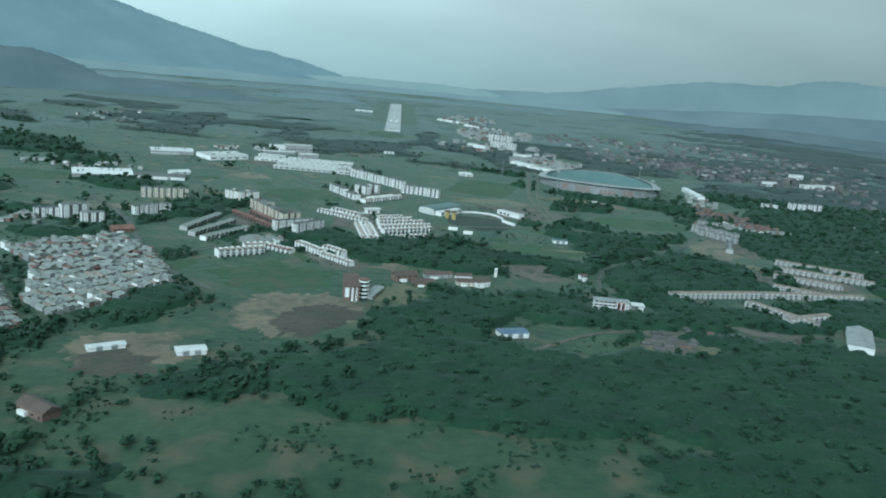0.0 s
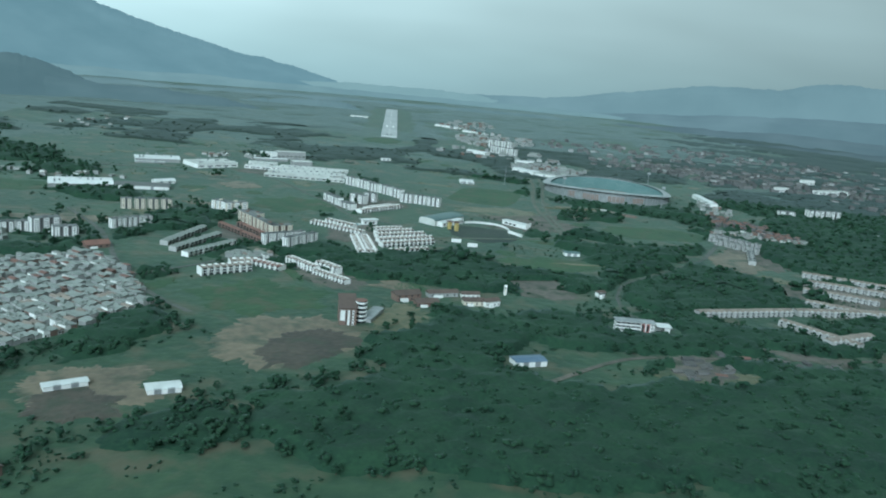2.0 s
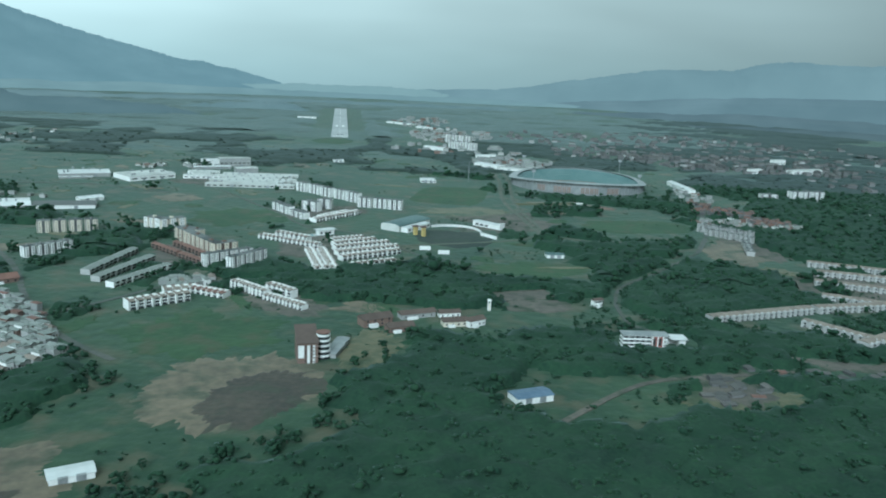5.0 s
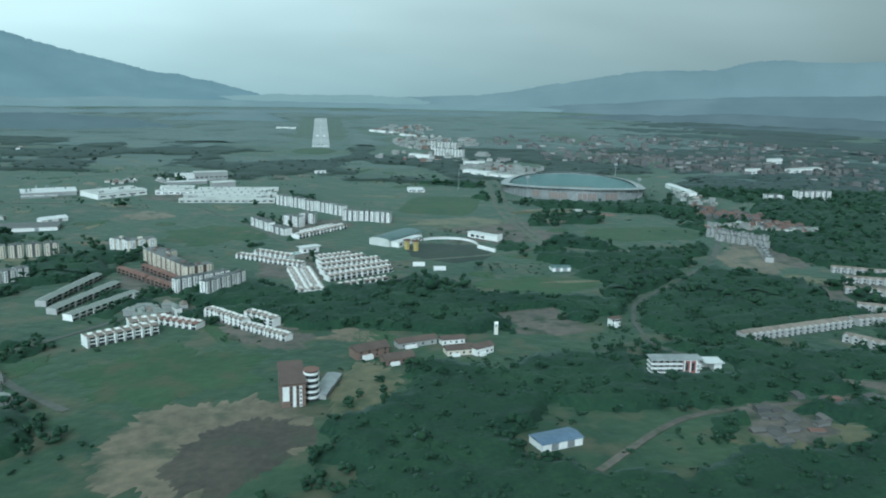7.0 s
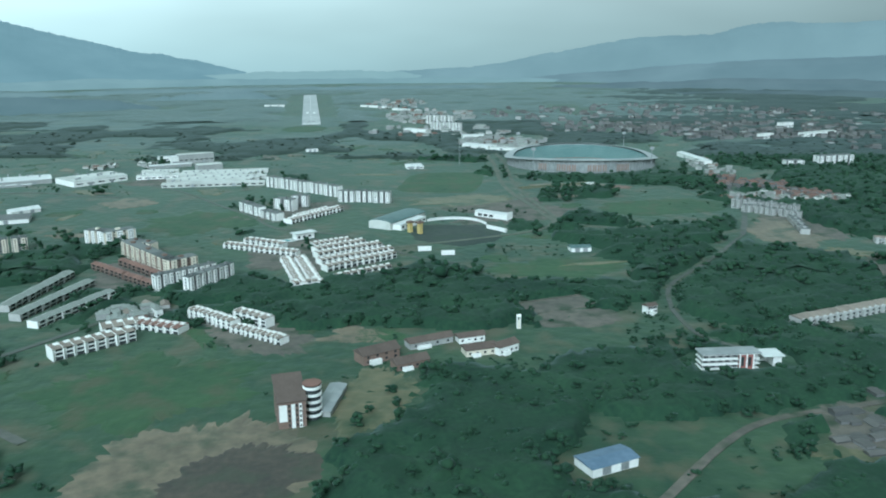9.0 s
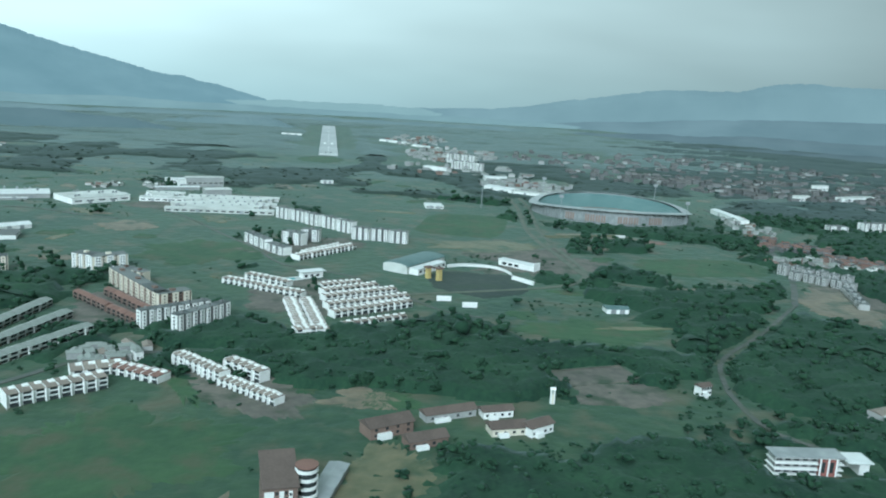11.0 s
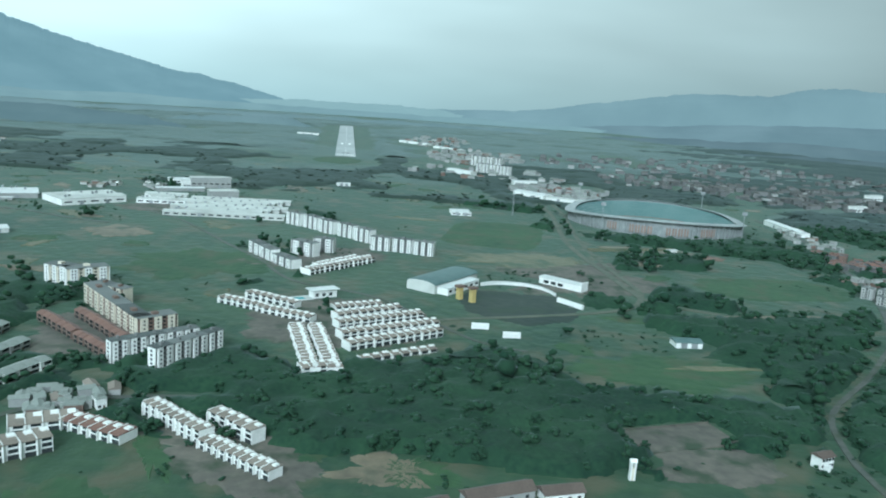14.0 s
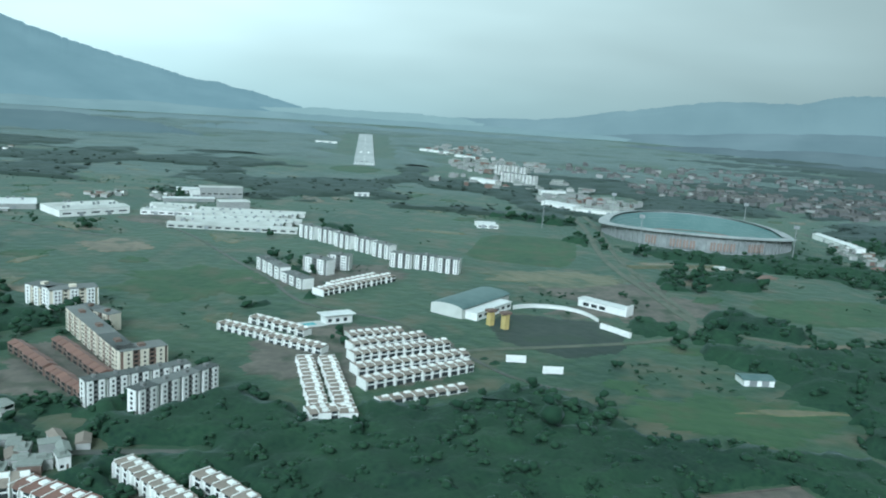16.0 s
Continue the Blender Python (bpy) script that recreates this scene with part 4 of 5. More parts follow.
# ---- halls ----
def shed_hall(name, p, q, depth, h, label, category, roof_mat=None, bays=1, wall_mat=None, rise=0.10, windows=0, uneven=0.0):
    """A long hall: walls, one low gable roof a bay, doors."""
    m, length = along(p, q)
    root = thing(name, label, category, m=m)
    d = depth / bays
    if not uneven:
        part("wall", Geo().box(0, length, 0, depth, -2, h), wall_mat or M_WHITE, root)
    for b in range(bays):
        if uneven:
            x0, x1, up = length * uneven * (b * 5 % 3) * 0.4 * (b > 0), length * (1 - uneven * (b * 7 % 4) * 0.3 * (b > 0)), (b * 3 % 4) * 0.35
            part("wall", Geo().box(x0, x1, b * d, (b + 1) * d - 0.02, -2, h + up), wall_mat or M_WHITE, root)
            part("roof", Geo().extrude_x([(b * d - 0.4, h + up), ((b + 1) * d - 0.1, h + up), ((b + 0.8) * d, h + up + d * rise)], x0 - 0.6, x1 + 0.6), roof_mat or M_METALROOF, root)
            continue
        part("roof", Geo().extrude_x([(b * d - 0.5, h), ((b + 1) * d + 0.3, h), ((b + 0.5) * d, h + d * rise)], -0.8, length + 0.8), roof_mat or M_METALROOF, root)
    for k in range(windows):
        window(root, (k + 0.5) * length / windows, 0, h * 0.35, length / windows * 0.6, 1.6)
    for k in range(int(length * depth / 420) if length * depth > 2500 else 0):
        x, y = length * (0.08 + 0.84 * (k * 0.618 % 1)), depth * (0.12 + 0.8 * (k * 0.414 % 1))
        part("roof_vent", Geo().box(x, x + 2.4, y, y + 1.6, h, h + d * rise + 1.9), M_STEEL, root, "grey roof vent")
    for k in range(2):
        part("gate", Geo().box(length * (0.3 + 0.4 * k) - 2.2, length * (0.3 + 0.4 * k) + 2.2, -0.12, 0.1, 0, 4), M_STEEL, root)
    clear_box(m, length, depth, 8)
    return root


shed_hall("factory_hall", (-443, 1396), (-314, 1418), 122, 4.6, "huge pale factory hall with many low roofs", "factory", M_FACTORYROOF, bays=9, wall_mat=M_FACTORYROOF, windows=14, uneven=0.22, rise=0.07)
shed_hall("factory_hall", (-500, 1462), (-446, 1472), 58, 5, "pale factory wing with a low roof", "factory", M_FACTORYROOF, bays=4, windows=6, uneven=0.3, rise=0.07)
shed_hall("factory_hall", (-432, 1524), (-402, 1542), 22, 11, "grey tall factory wing behind the halls", "factory", M_FACTORYROOF, bays=1, wall_mat=M_GREYWALL, rise=0.04)
shed_hall("factory_hall", (-516, 1562), (-462, 1590), 16, 4.5, "long hall with a thin white eave", "factory", M_METALROOF, wall_mat=M_GREYWALL, rise=0.05)
shed_hall("warehouse", (-668, 1404), (-606, 1440), 46, 6, "long open warehouse with a broad pale roof", "warehouse", wall_mat=M_GREYWALL, rise=0.07)
shed_hall("warehouse", (-664, 1394), (-622, 1414), 8, 3, "low lean-to shed before the warehouse", "warehouse", wall_mat=M_GREYWALL, rise=0.05)
shed_hall("warehouse", (-560, 1404), (-512, 1462), 52, 7.5, "white warehouse with a broad sloping roof", "warehouse", M_FACTORYROOF, bays=2, windows=5, rise=0.06)
shed_hall("office_building", (-490, 1616), (-442, 1640), 18, 14, "grey factory office building with rows of windows", "office building", M_FACTORYROOF, wall_mat=M_GREYWALL, windows=7, rise=0.03)
shed_hall("office_building", (-500, 1612), (-490, 1618), 12, 11, "white stair block of the factory office", "office building", rise=0.04)
shed_hall("warehouse", (-530, 1640), (-500, 1654), 14, 7, "small pale factory block in the haze", "warehouse", windows=4)
shed_hall("farmhouse", (-314, 1752), (-296, 1760), 8, 4, "small white farmhouse in the fields", "house", rise=0.15)
shed_hall("old_warehouse", (-650, 1118), (-580, 1160), 46, 5, "old hall with a wide low white roof", "warehouse", bays=2, rise=0.16, wall_mat=M_GREYWALL)
shed_hall("old_warehouse", (-580, 1160), (-512, 1186), 34, 4.5, "old grey-roofed sheds in a row", "warehouse", roof_mat=M_FIBRO, bays=3)
shed_hall("white_house", (-133, 1553), (-108, 1557), 24, 4, "lone white house with stepped pale roofs", "house", bays=4, rise=0.12, windows=4, uneven=0.12)
shed_hall("long_shed", (-287, 514), (-268, 531), 8, 3.5, "long low shed with a bright metal roof", "shed", rise=0.08)
shed_hall("long_shed", (-229, 529), (-212, 540), 12, 3.5, "low shed with a bright metal roof", "shed", rise=0.08)
shed_hall("long_shed", (-128, 718), (-124, 752), 9, 3.5, "long low grey-roofed shed beside the brick tower", "shed", roof_mat=M_RINGROOF, wall_mat=M_GREYWALL, rise=0.08)
shed_hall("blue_shed", (-6, 658), (16, 669), 14, 4, "shed with a blue sheet roof among trees", "shed", roof_mat=M_BLUE, rise=0.08)
shed_hall("metal_barn", (322, 742), (340, 800), 22, 6, "grey metal barn at the wood's edge", "barn", rise=0.15, roof_mat=M_RINGROOF)
shed_hall("open_hut", (40, 1053), (58, 1056), 12, 4, "white hut with a blue-green sheet roof", "hut", roof_mat=M_TEALROOF, rise=0.12)
shed_hall("long_shed", (300, 1690), (314, 1590), 14, 6, "long white shed beside the east road", "shed", rise=0.12)
shed_hall("market_hall", (-48, 1816), (-4, 1776), 24, 6, "long white hall behind the stadium", "hall", rise=0.05)
shed_hall("market_hall", (0, 1770), (62, 1752), 18, 5, "low cream hall behind the stadium", "hall", M_FACTORYROOF, rise=0.05)
shed_hall("market_hall", (-44, 1938), (-2, 1944), 24, 7, "white hall in the distant town", "hall", rise=0.05)
shed_hall("market_hall", (-165, 2060), (-120, 2030), 20, 8, "white hall in the distant town", "hall", rise=0.05)
shed_hall("town_block", (615, 1943), (690, 1986), 20, 8, "long pale block in the eastern town", "town block", M_FACTORYROOF, windows=8, rise=0.05)
shed_hall("town_block", (519, 1911), (545, 1925), 14, 10, "pale block in the eastern town", "town block", M_FACTORYROOF, windows=4, rise=0.05)
shed_hall("town_block", (632, 2107), (660, 2122), 16, 12, "pale block in the eastern town", "town block", M_FACTORYROOF, windows=4, rise=0.05)
shed_hall("terminal_hall", (-330, 2760), (-250, 2700), 22, 4.5, "long white airport hall beside the runway", "hall", rise=0.06)
shed_hall("terminal_hall", (-230, 2640), (-160, 2570), 22, 4.5, "long white airport hall beside the runway", "hall", rise=0.06)
shed_hall("terminal_hall", (-612, 2784), (-555, 2788), 16, 4, "pale hangar beyond the runway", "hall", rise=0.06)
shed_hall("farmhouse", (-548, 1222), (-528, 1246), 14, 4, "white farmhouse with a metal roof in a field", "house", rise=0.2)


def red_tower():
    root = thing("tower_block", "red-brown apartment house with white panels and round white balconies", "tower block", m=pose(-151, 704, 0, 0, 0, 18))
    part("wall", Geo().extrude_x([(0, -2), (20, -2), (20, 20), (0, 14)], 0, 13.5), M_BRICK, root, "red-brown walls")
    part("roof", Geo().extrude_x([(-0.8, 13.86), (20.8, 20.34), (20.8, 20.94), (-0.8, 14.46)], -0.7, 14.2), M_BROWNROOF, root, "rising brown tiled roof")
    part("panel", Geo().box(0.4, 4.2, -0.4, 0.2, 4.0, 12.6), M_WHITE, root, "broad white panel")
    for x, w in ((6.3, 1.8), (10.0, 1.5)):
        part("stripe", Geo().box(x, x + w, -0.4, 0.2, -1, 12.6), M_WHITE, root, "white vertical stripe")
    for s in range(5):
        window(root, 5.3, 0, 1 + s * 2.5, 1.1, 1.4)
        window(root, 9.0, 0, 1 + s * 2.5, 1.1, 1.4)
        window(root, 10.75, -0.4, 0.6 + s * 2.5, 0.9, 1.2)
        window(root, 0, 12, 1 + s * 2.6, 1.6, 1.4, 270)
    n = 18
    ring = [(18 + 4.2 * math.cos(2 * math.pi * i / n), 9 + 4.2 * math.sin(2 * math.pi * i / n)) for i in range(n)]
    part("round_stair", Geo().slab(ring, -2, 18.6), M_DARKLOT, root, "dark round stair")
    wide = [(18 + (x - 18) * 1.15, 9 + (y - 9) * 1.15) for x, y in ring]
    for s in range(5):
        part("balcony", Geo().slab(wide, 2.0 + s * 3.6, 3.3 + s * 3.6), M_WHITE, root, "white curved balcony")
    part("stair_roof", Geo().slab(wide, 18.6, 19.1), M_TILE, root)
    clear(-146, 714, 22)


red_tower()


def villa(p, q, depth, h, wall_mat, label, roof_mat=None):
    m, length = along(p, q)
    root = thing("villa", label, "house", m=m)
    part("wall", Geo().box(0, length, 0, depth, -2, h), wall_mat, root)
    part("roof", Geo().extrude_x([(-0.8, h), (depth + 0.8, h), (depth * 0.5, h + depth * 0.28)], -0.8, length + 0.8), roof_mat or M_BROWNROOF, root)
    part("porch", Geo().box(length * 0.15, length * 0.45, -2.4, 0, -1, h * 0.5), M_WHITE, root)
    for k in range(4):
        window(root, (k + 0.5) * length / 4, 0, 1.2, 1.6, 1.4)
        if h > 5:
            window(root, (k + 0.5) * length / 4, 0, 4.0, 1.6, 1.4)
    clear_box(m, length, depth)


villa((-118, 786), (-98, 800), 12, 6, M_BRICK, "brick house with a brown tiled roof")
villa((-98, 778), (-80, 788), 10, 4, M_BRICK, "brick house with white porch")
villa((-92, 812), (-66, 826), 9, 4, M_GREYWALL, "grey house under brown tiles")
villa((-62, 822), (-46, 828), 8, 4, M_WHITE, "low white house under red tiles")
villa((-58, 800), (-40, 806), 10, 4, M_CREAM, "cream house with a tiled roof")
villa((-38, 802), (-26, 812), 9, 5, M_WHITE, "white house with a tiled roof")
villa((-440, 838), (-424, 854), 13, 4, M_BRICK, "house with a bright red tiled roof", M_TILE)
villa((-278, 420), (-256, 410), 12, 5, M_BRICK, "brick house under red tiles")
villa((68, 878), (75, 882), 6, 6, M_WHITE, "small white house beside the lane")


def club_house():
    """Long three-storey building with open galleries and a red entrance."""
    m, length = along((77, 779), (109, 782))
    root = thing("school_building", "white three-storey building with open galleries and red panels", "building", m=m)
    part("wall", Geo().box(0, length, 2.5, 10, -2, 9), M_GREYWALL, root)
    for s in range(4):
        part("gallery_slab", Geo().box(-1, length + 1, 0, 10.5, s * 3.0 - 0.3, s * 3.0 + 0.15), M_WHITE, root, "white floor slab")
    for s in range(3):
        part("parapet", Geo().box(-1, length * 0.62, 0, 0.25, s * 3.0 + 0.15, s * 3.0 + 0.6), M_WHITE, root)
        for k in range(7):
            window(root, 2 + k * length / 7.5, 2.5, s * 3.0 + 0.6, 2.6, 1.8)
    part("entrance_panel", Geo().box(length * 0.64, length * 0.9, -0.6, 1, -1, 8.4), M_REDPAINT, root, "red entrance front")
    for k in range(2):
        window(root, length * (0.7 + 0.13 * k), -0.6, 2.0, 1.8, 5.5)
    part("roof", Geo().box(-1.5, length + 1.5, -0.4, 11, 9.16, 9.6), M_RINGROOF, root)
    for k in range(3):
        part("entrance_post", Geo().box(length * (0.64 + 0.125 * k), length * (0.64 + 0.125 * k) + 0.8, -0.8, -0.61, -1, 9), M_WHITE, root, "white post of the entrance")
    part("side_wall", Geo().box(length + 2, length + 15, 11, 12, -2, 7), M_WHITE, root)
    part("side_wing", Geo().box(length + 10, length + 15, 2, 11, -2, 5.6), M_WHITE, root, "white end wing")
    part("wing_roof", Geo().box(length + 3, length + 16, 0, 12.5, 6.6, 7.1), M_METALROOF, root)
    clear_box(m, length + 18, 18, 6)


club_house()


def bell_tower():
    root = thing("bell_tower", "slim white chapel tower with an open top", "tower", m=pose(-24, 850, 0, 0, 0, 10) @ Matrix.Diagonal((0.46, 0.5, 0.66, 1)))
    for x in (0, 4):
        part("pier", Geo().box(x, x + 1.4, 0, 4.4, -2, 13), M_WHITE, root)
    part("wall", Geo().box(1.4, 4, 0.6, 3.8, -2, 8.5), M_CREAM, root)
    part("cap", Geo().extrude_x([(-0.6, 13), (5, 13), (2.2, 15)], -0.6, 6), M_WHITE, root)
    clear(-22, 854, 8)


bell_tower()


def ruin():
    m, length = along((-14, 884), (36, 905))
    root = thing("walled_yard", "old walled yard with a pale wall and rubble floor", "yard", m=m)
    part("wall", Geo().box(0, length, 20, 20.6, -2, 1.2), M_YARD, root)
    part("wall", Geo().box(0, 0.6, -4, 20, -2, 1.6), M_YARD, root)
    part("wall", Geo().box(-30, 0, 6, 6.5, -2, 1.4), M_YARD, root)
    part("yard_floor", Geo().box(0.6, length, -6, 20, -1, 0.6), M_YARD, root, "bare rubble floor")
    clear_box(m, length, 20, 2)


ruin()


def gym_hall():
    """Sports hall with a curved gable and a green barrel roof."""
    m, width = along((-151, 1158), (-128, 1145))
    length, h, n = 66.0, 6.4, 14
    root = thing("sports_hall", "sports hall with a curved white gable and green barrel roof", "sports hall", m=m)
    arc = [(width * (0.5 + 0.5 * math.cos(math.pi * i / n)), h + 2.6 * math.sin(math.pi * i / n)) for i in range(n + 1)]
    part("wall", Geo().extrude_y([(0, -2), (width, -2)] + arc, 0, length), M_FACTORYROOF, root, "pale grey walls and curved gable")
    outer = [(width / 2 + (x - width / 2) * 1.05, z + 0.4) for x, z in arc]
    part("roof", Geo().extrude_y(arc[::-1] + outer, 0.6, length + 0.5), M_TEALROOF, root, "green barrel roof of metal sheets")
    part("annex", Geo().box(width + 0.2, width + 10, 4, 52, -2, 5.5), M_WHITE, root)
    part("annex_roof", Geo().box(width, width + 10.4, 3.6, 52.4, 5.5, 5.9), M_METALROOF, root)
    for k in range(6):
        window(root, width + 10, 8 + k * 8, 2, 4, 2, 90)
    clear_box(m, width + 12, length, 8)
    for x, y, z in ((-108, 1137, 9.5), (-98, 1130, 10.5)):
        py = thing("gate_pylon", "yellow concrete gate pylon", "pylon", "arena gate", pose(x, y, 0, 0, 0, 40))
        part("shaft", Geo().box(-1.8, 1.8, -2.2, 2.2, -2, z), M_YELLOW, py)
        part("lintel", Geo().box(-3.4, 3.4, -2.6, 2.6, z, z + 1.6), M_BRICK, py)
        clear(x, y, 10)


gym_hall()


def arena():
    """Open arena: a long curved white wall, two stands, boards at its foot."""
    root = thing("curved_wall", "long curved white wall round an open arena", "wall")
    line = smooth_line([(-92, 1185), (-81, 1193), (-69, 1196.5), (-56, 1196), (-44, 1190), (-36, 1180), (-31, 1168)], 4)
    outer = [(p.x * 1.0 - 0.3, p.y + 0.9) for p in line]
    g = Geo()
    for z0, z1 in ((-2, 2.7),):
        a0, a1 = [(p.x, p.y, z0) for p in line], [(p.x, p.y, z1) for p in line]
        b0, b1 = [(x, y, z0) for x, y in outer], [(x, y, z1) for x, y in outer]
        g.strip(a0, a1).strip(a1, b1).strip(b1, b0)
    part("wall", g, M_WHITE, root)
    cap = Geo().strip([(p.x, p.y - 0.6, 2.8) for p in line], [(x, y + 0.6, 2.8) for x, y in outer])
    cap.strip([(p.x, p.y - 0.6, 2.5) for p in line], [(p.x, p.y - 0.6, 2.8) for p in line])
    part("coping", cap, M_METALROOF, root)
    part("end_wall", Geo().extrude_x([(-1.2, -2), (1.2, -2), (1.2, 3.6), (-1.2, 3.6)], 0, 26), M_WHITE, root, "thick white end wall", m=pose(-31, 1153, 0, 0, 0, -47))
    for p in line:
        clear(p.x, p.y, 9)
    m, length = along((-42, 1214), (-9, 1190))
    st = thing("grandstand", "white two-storey stand with dark openings", "grandstand", m=m)
    part("wall", Geo().box(0, length, 0, 9, -2, 5.5), M_WHITE, st)
    part("roof", Geo().box(-0.6, length + 0.6, -0.6, 9.6, 5.5, 6.2), M_METALROOF, st)
    for k in range(3):
        window(st, 7 + k * 7, 0, 1.2, 5.0, 2.6)
    part("end_wall", Geo().box(length, length + 1, -1, 10, -2, 8), M_WHITE, st)
    clear_box(m, length, 9)
    for x, y in ((-91, 1058), (-70, 1043)):
        b = thing("hoarding", "blank white hoarding on posts", "hoarding", "hoardings below the arena", pose(x, y, 0, 0, 0, 8))
        part("board", Geo().box(-6, 6, 0, 0.3, 0.6, 5), M_WHITE, b)
        for s in (-4.5, 4.5):
            part("post", Geo().box(s - 0.15, s + 0.15, 0.3, 0.6, -1, 5), M_STEEL, b)
        clear(x, y, 10)
    patch("arena_ground", -62, 1130, 54, 54, M_ARENA, "dark sunken arena ground with rough grass", 25, 0.1, seed=31)
    for x, y, r in ((-60, 1150, 26), (-85, 1135, 18), (-35, 1130, 14), (-60, 1065, 14), (-100, 1075, 14), (-20, 1085, 10), (-80, 1030, 20), (-62, 1022, 16), (-95, 1040, 14)):
        clear(x, y, r)


arena()


def condo_club():
    m, length = along((-232, 1086), (-198, 1112))
    root = thing("club_pavilion", "pavilion with a flat white roof beside a pool", "pavilion", m=m)
    part("wall", Geo().box(length * 0.55, length, 2, 10, -2, 6), M_WHITE, root)
    part("roof", Geo().box(length * 0.5, length + 2, 0.5, 11.5, 6, 6.5), M_METALROOF, root)
    part("deck", Geo().box(-4, length * 0.55, 0, 12, -1, 0.5), M_CONCRETE, root)
    part("pool", Geo().box(0, length * 0.42, 3, 9, -0.5, 0.56), M_POOL, root, "blue-green pool")
    for k in range(3):
        window(root, length * (0.62 + 0.13 * k), 2, 1.5, 2.6, 2.4)
    clear_box(m, length, 14)


condo_club()


def radio_mast(x, y, h):
    root = thing("radio_mast", "slim lattice radio mast above the trees", "mast", m=pose(x, y, 0))
    for sx, sy in ((-1, -1), (1, -1), (0, 1)):
        part("leg", Geo().extrude_y([(sx - 0.15, -1), (sx + 0.15, -1), (sx * 0.25 + 0.08, h), (sx * 0.25 - 0.08, h)], sy - 0.15, sy + 0.15), M_STEEL, root)
    for k in range(int(h / 3)):
        w = 1.2 - 0.8 * k * 3 / h
        part("brace", Geo().box(-w, w, -w, w, k * 3 + 1.0, k * 3 + 1.12), M_STEEL, root)
    clear(x, y, 5)


radio_mast(-55, 1592, 34)


def low_stand():
    m, length = along((22, 1378), (118, 1416))
    root = thing("sports_terrace", "low overgrown terrace with a white shelter", "terrace", m=m)
    for k in range(3):
        part("step", Geo().box(0, length, k * 3.0, k * 3.0 + 3.2, -1, 0.8 + k * 0.7), M_DRY, root)
    part("shelter", Geo().box(length - 12, length - 2, -6, -2, -1, 3), M_WHITE, root)
    part("shelter_roof", Geo().box(length - 13, length - 1, -7, -1, 3, 3.3), M_METALROOF, root)
    clear_box(m, length, 10)


low_stand()


# ---- stadium ----
def stadium():
    cx, cy, a, b, n = 130.0, 1606.0, 116.0, 104.0, 96
    root = thing("stadium", "oval stadium with a pale ring roof and orange facade panels", "stadium", m=pose(cx, cy, 0, 0, 0, -3))

    def ring(k, z, dz=0.0, wide=0.0):
        """An oval at k of the full size, higher by dz over the long sides and drawn in by wide at the ends."""
        out = []
        for i in range(n):
            t = 2 * math.pi * i / n
            q = k - wide * abs(math.cos(t)) ** 3
            out.append((a * q * math.cos(t), b * q * math.sin(t), z + dz * abs(math.sin(t))))
        return out

    part("facade", Geo().strip(ring(0.93, -2), ring(0.955, 9.6, 9), True), M_RINGROOF, root, "pale concrete facade")
    top_out, top_in, low_in, low_out = ring(1.0, 10.3, 9), ring(0.93, 11.4, 9.2, 0.05), ring(0.93, 11.0, 9.2, 0.05), ring(1.0, 9.7, 9)
    part("ring_roof", Geo().strip(top_out, top_in, True).strip(low_in, low_out, True).strip(low_out, top_out, True).strip(top_in, low_in, True), M_RINGROOF, root, "pale ring roof")
    part("stand", Geo().strip(ring(0.92, 9, 8.5), ring(0.60, 1.0), True), M_SEATS, root, "sloping rows of green-grey seats")
    for k in range(1, 6):
        f = k / 6
        part("gangway", Geo().strip(ring(0.92 - 0.32 * f, 9.25 - 8 * f, 8.5 * (1 - f)), ring(0.915 - 0.32 * f, 9.2 - 8 * f, 8.5 * (1 - f)), True), M_RINGROOF, root, "pale gangway between the seat rows")
    part("track", Geo().strip(ring(0.60, 1.0), ring(0.50, 0.9), True), M_REDEARTH, root)
    g = Geo()
    g.v = ring(0.52, 1.05) + [(0, 0, 1.05)]
    g.f = [(i, (i + 1) % n, n) for i in range(n)]
    part("pitch", g, M_PITCH, root, "blue-green playing pitch")
    panel = None
    for i in range(n):
        t = 2 * math.pi * (i + 0.5) / n
        x, y = a * 0.955 * math.cos(t), b * 0.955 * math.sin(t)
        turn = math.degrees(math.atan2(a * math.sin(t), b * math.cos(t))) + 90
        part("column", Geo().box(-0.5, 0.5, -0.9, 0.9, -2, 9.2 + 8.6 * abs(math.sin(t))), M_RINGROOF, root, m=pose(x, y, 0, 0, 0, turn))
        if 62 <= i <= 80 and i % 6 < 4:
            panel = panel or Geo().box(-2.6, 2.6, -0.2, 0.2, 3, 12).mesh("facade_panel", M_ORANGE)
            part("facade_panel", panel, None, root, "orange facade panel", m=pose(x * 1.003, y * 1.003, 0, 0, 0, turn))
    for k in range(-14, 15):
        for j in range(-12, 13):
            if (k / 14) ** 2 + (j / 12) ** 2 <= 1:
                clear(cx + k * a / 14, cy + j * b / 12, 12)
    for k in range(9):
        clear(cx - 100 + 25 * k, cy - b - 2 + 0.012 * (k - 4) ** 2 * 80, 22)
    for sx, sy in ((-0.7, -0.85), (0.75, -0.8), (-0.75, 0.9), (0.75, 0.9)):
        mast = thing("floodlight_mast", "slim grey floodlight mast beside the stadium", "mast", "stadium masts", pose(cx + a * sx, cy + b * sy * 1.12, 0))
        part("pole", Geo().extrude_y([(-0.5, -1), (0.5, -1), (0.25, 34), (-0.25, 34)], -0.4, 0.4), M_STEEL, mast)
        part("lamp_rack", Geo().box(-3, 3, -0.4, 0.4, 33, 37), M_STEEL, mast)


stadium()


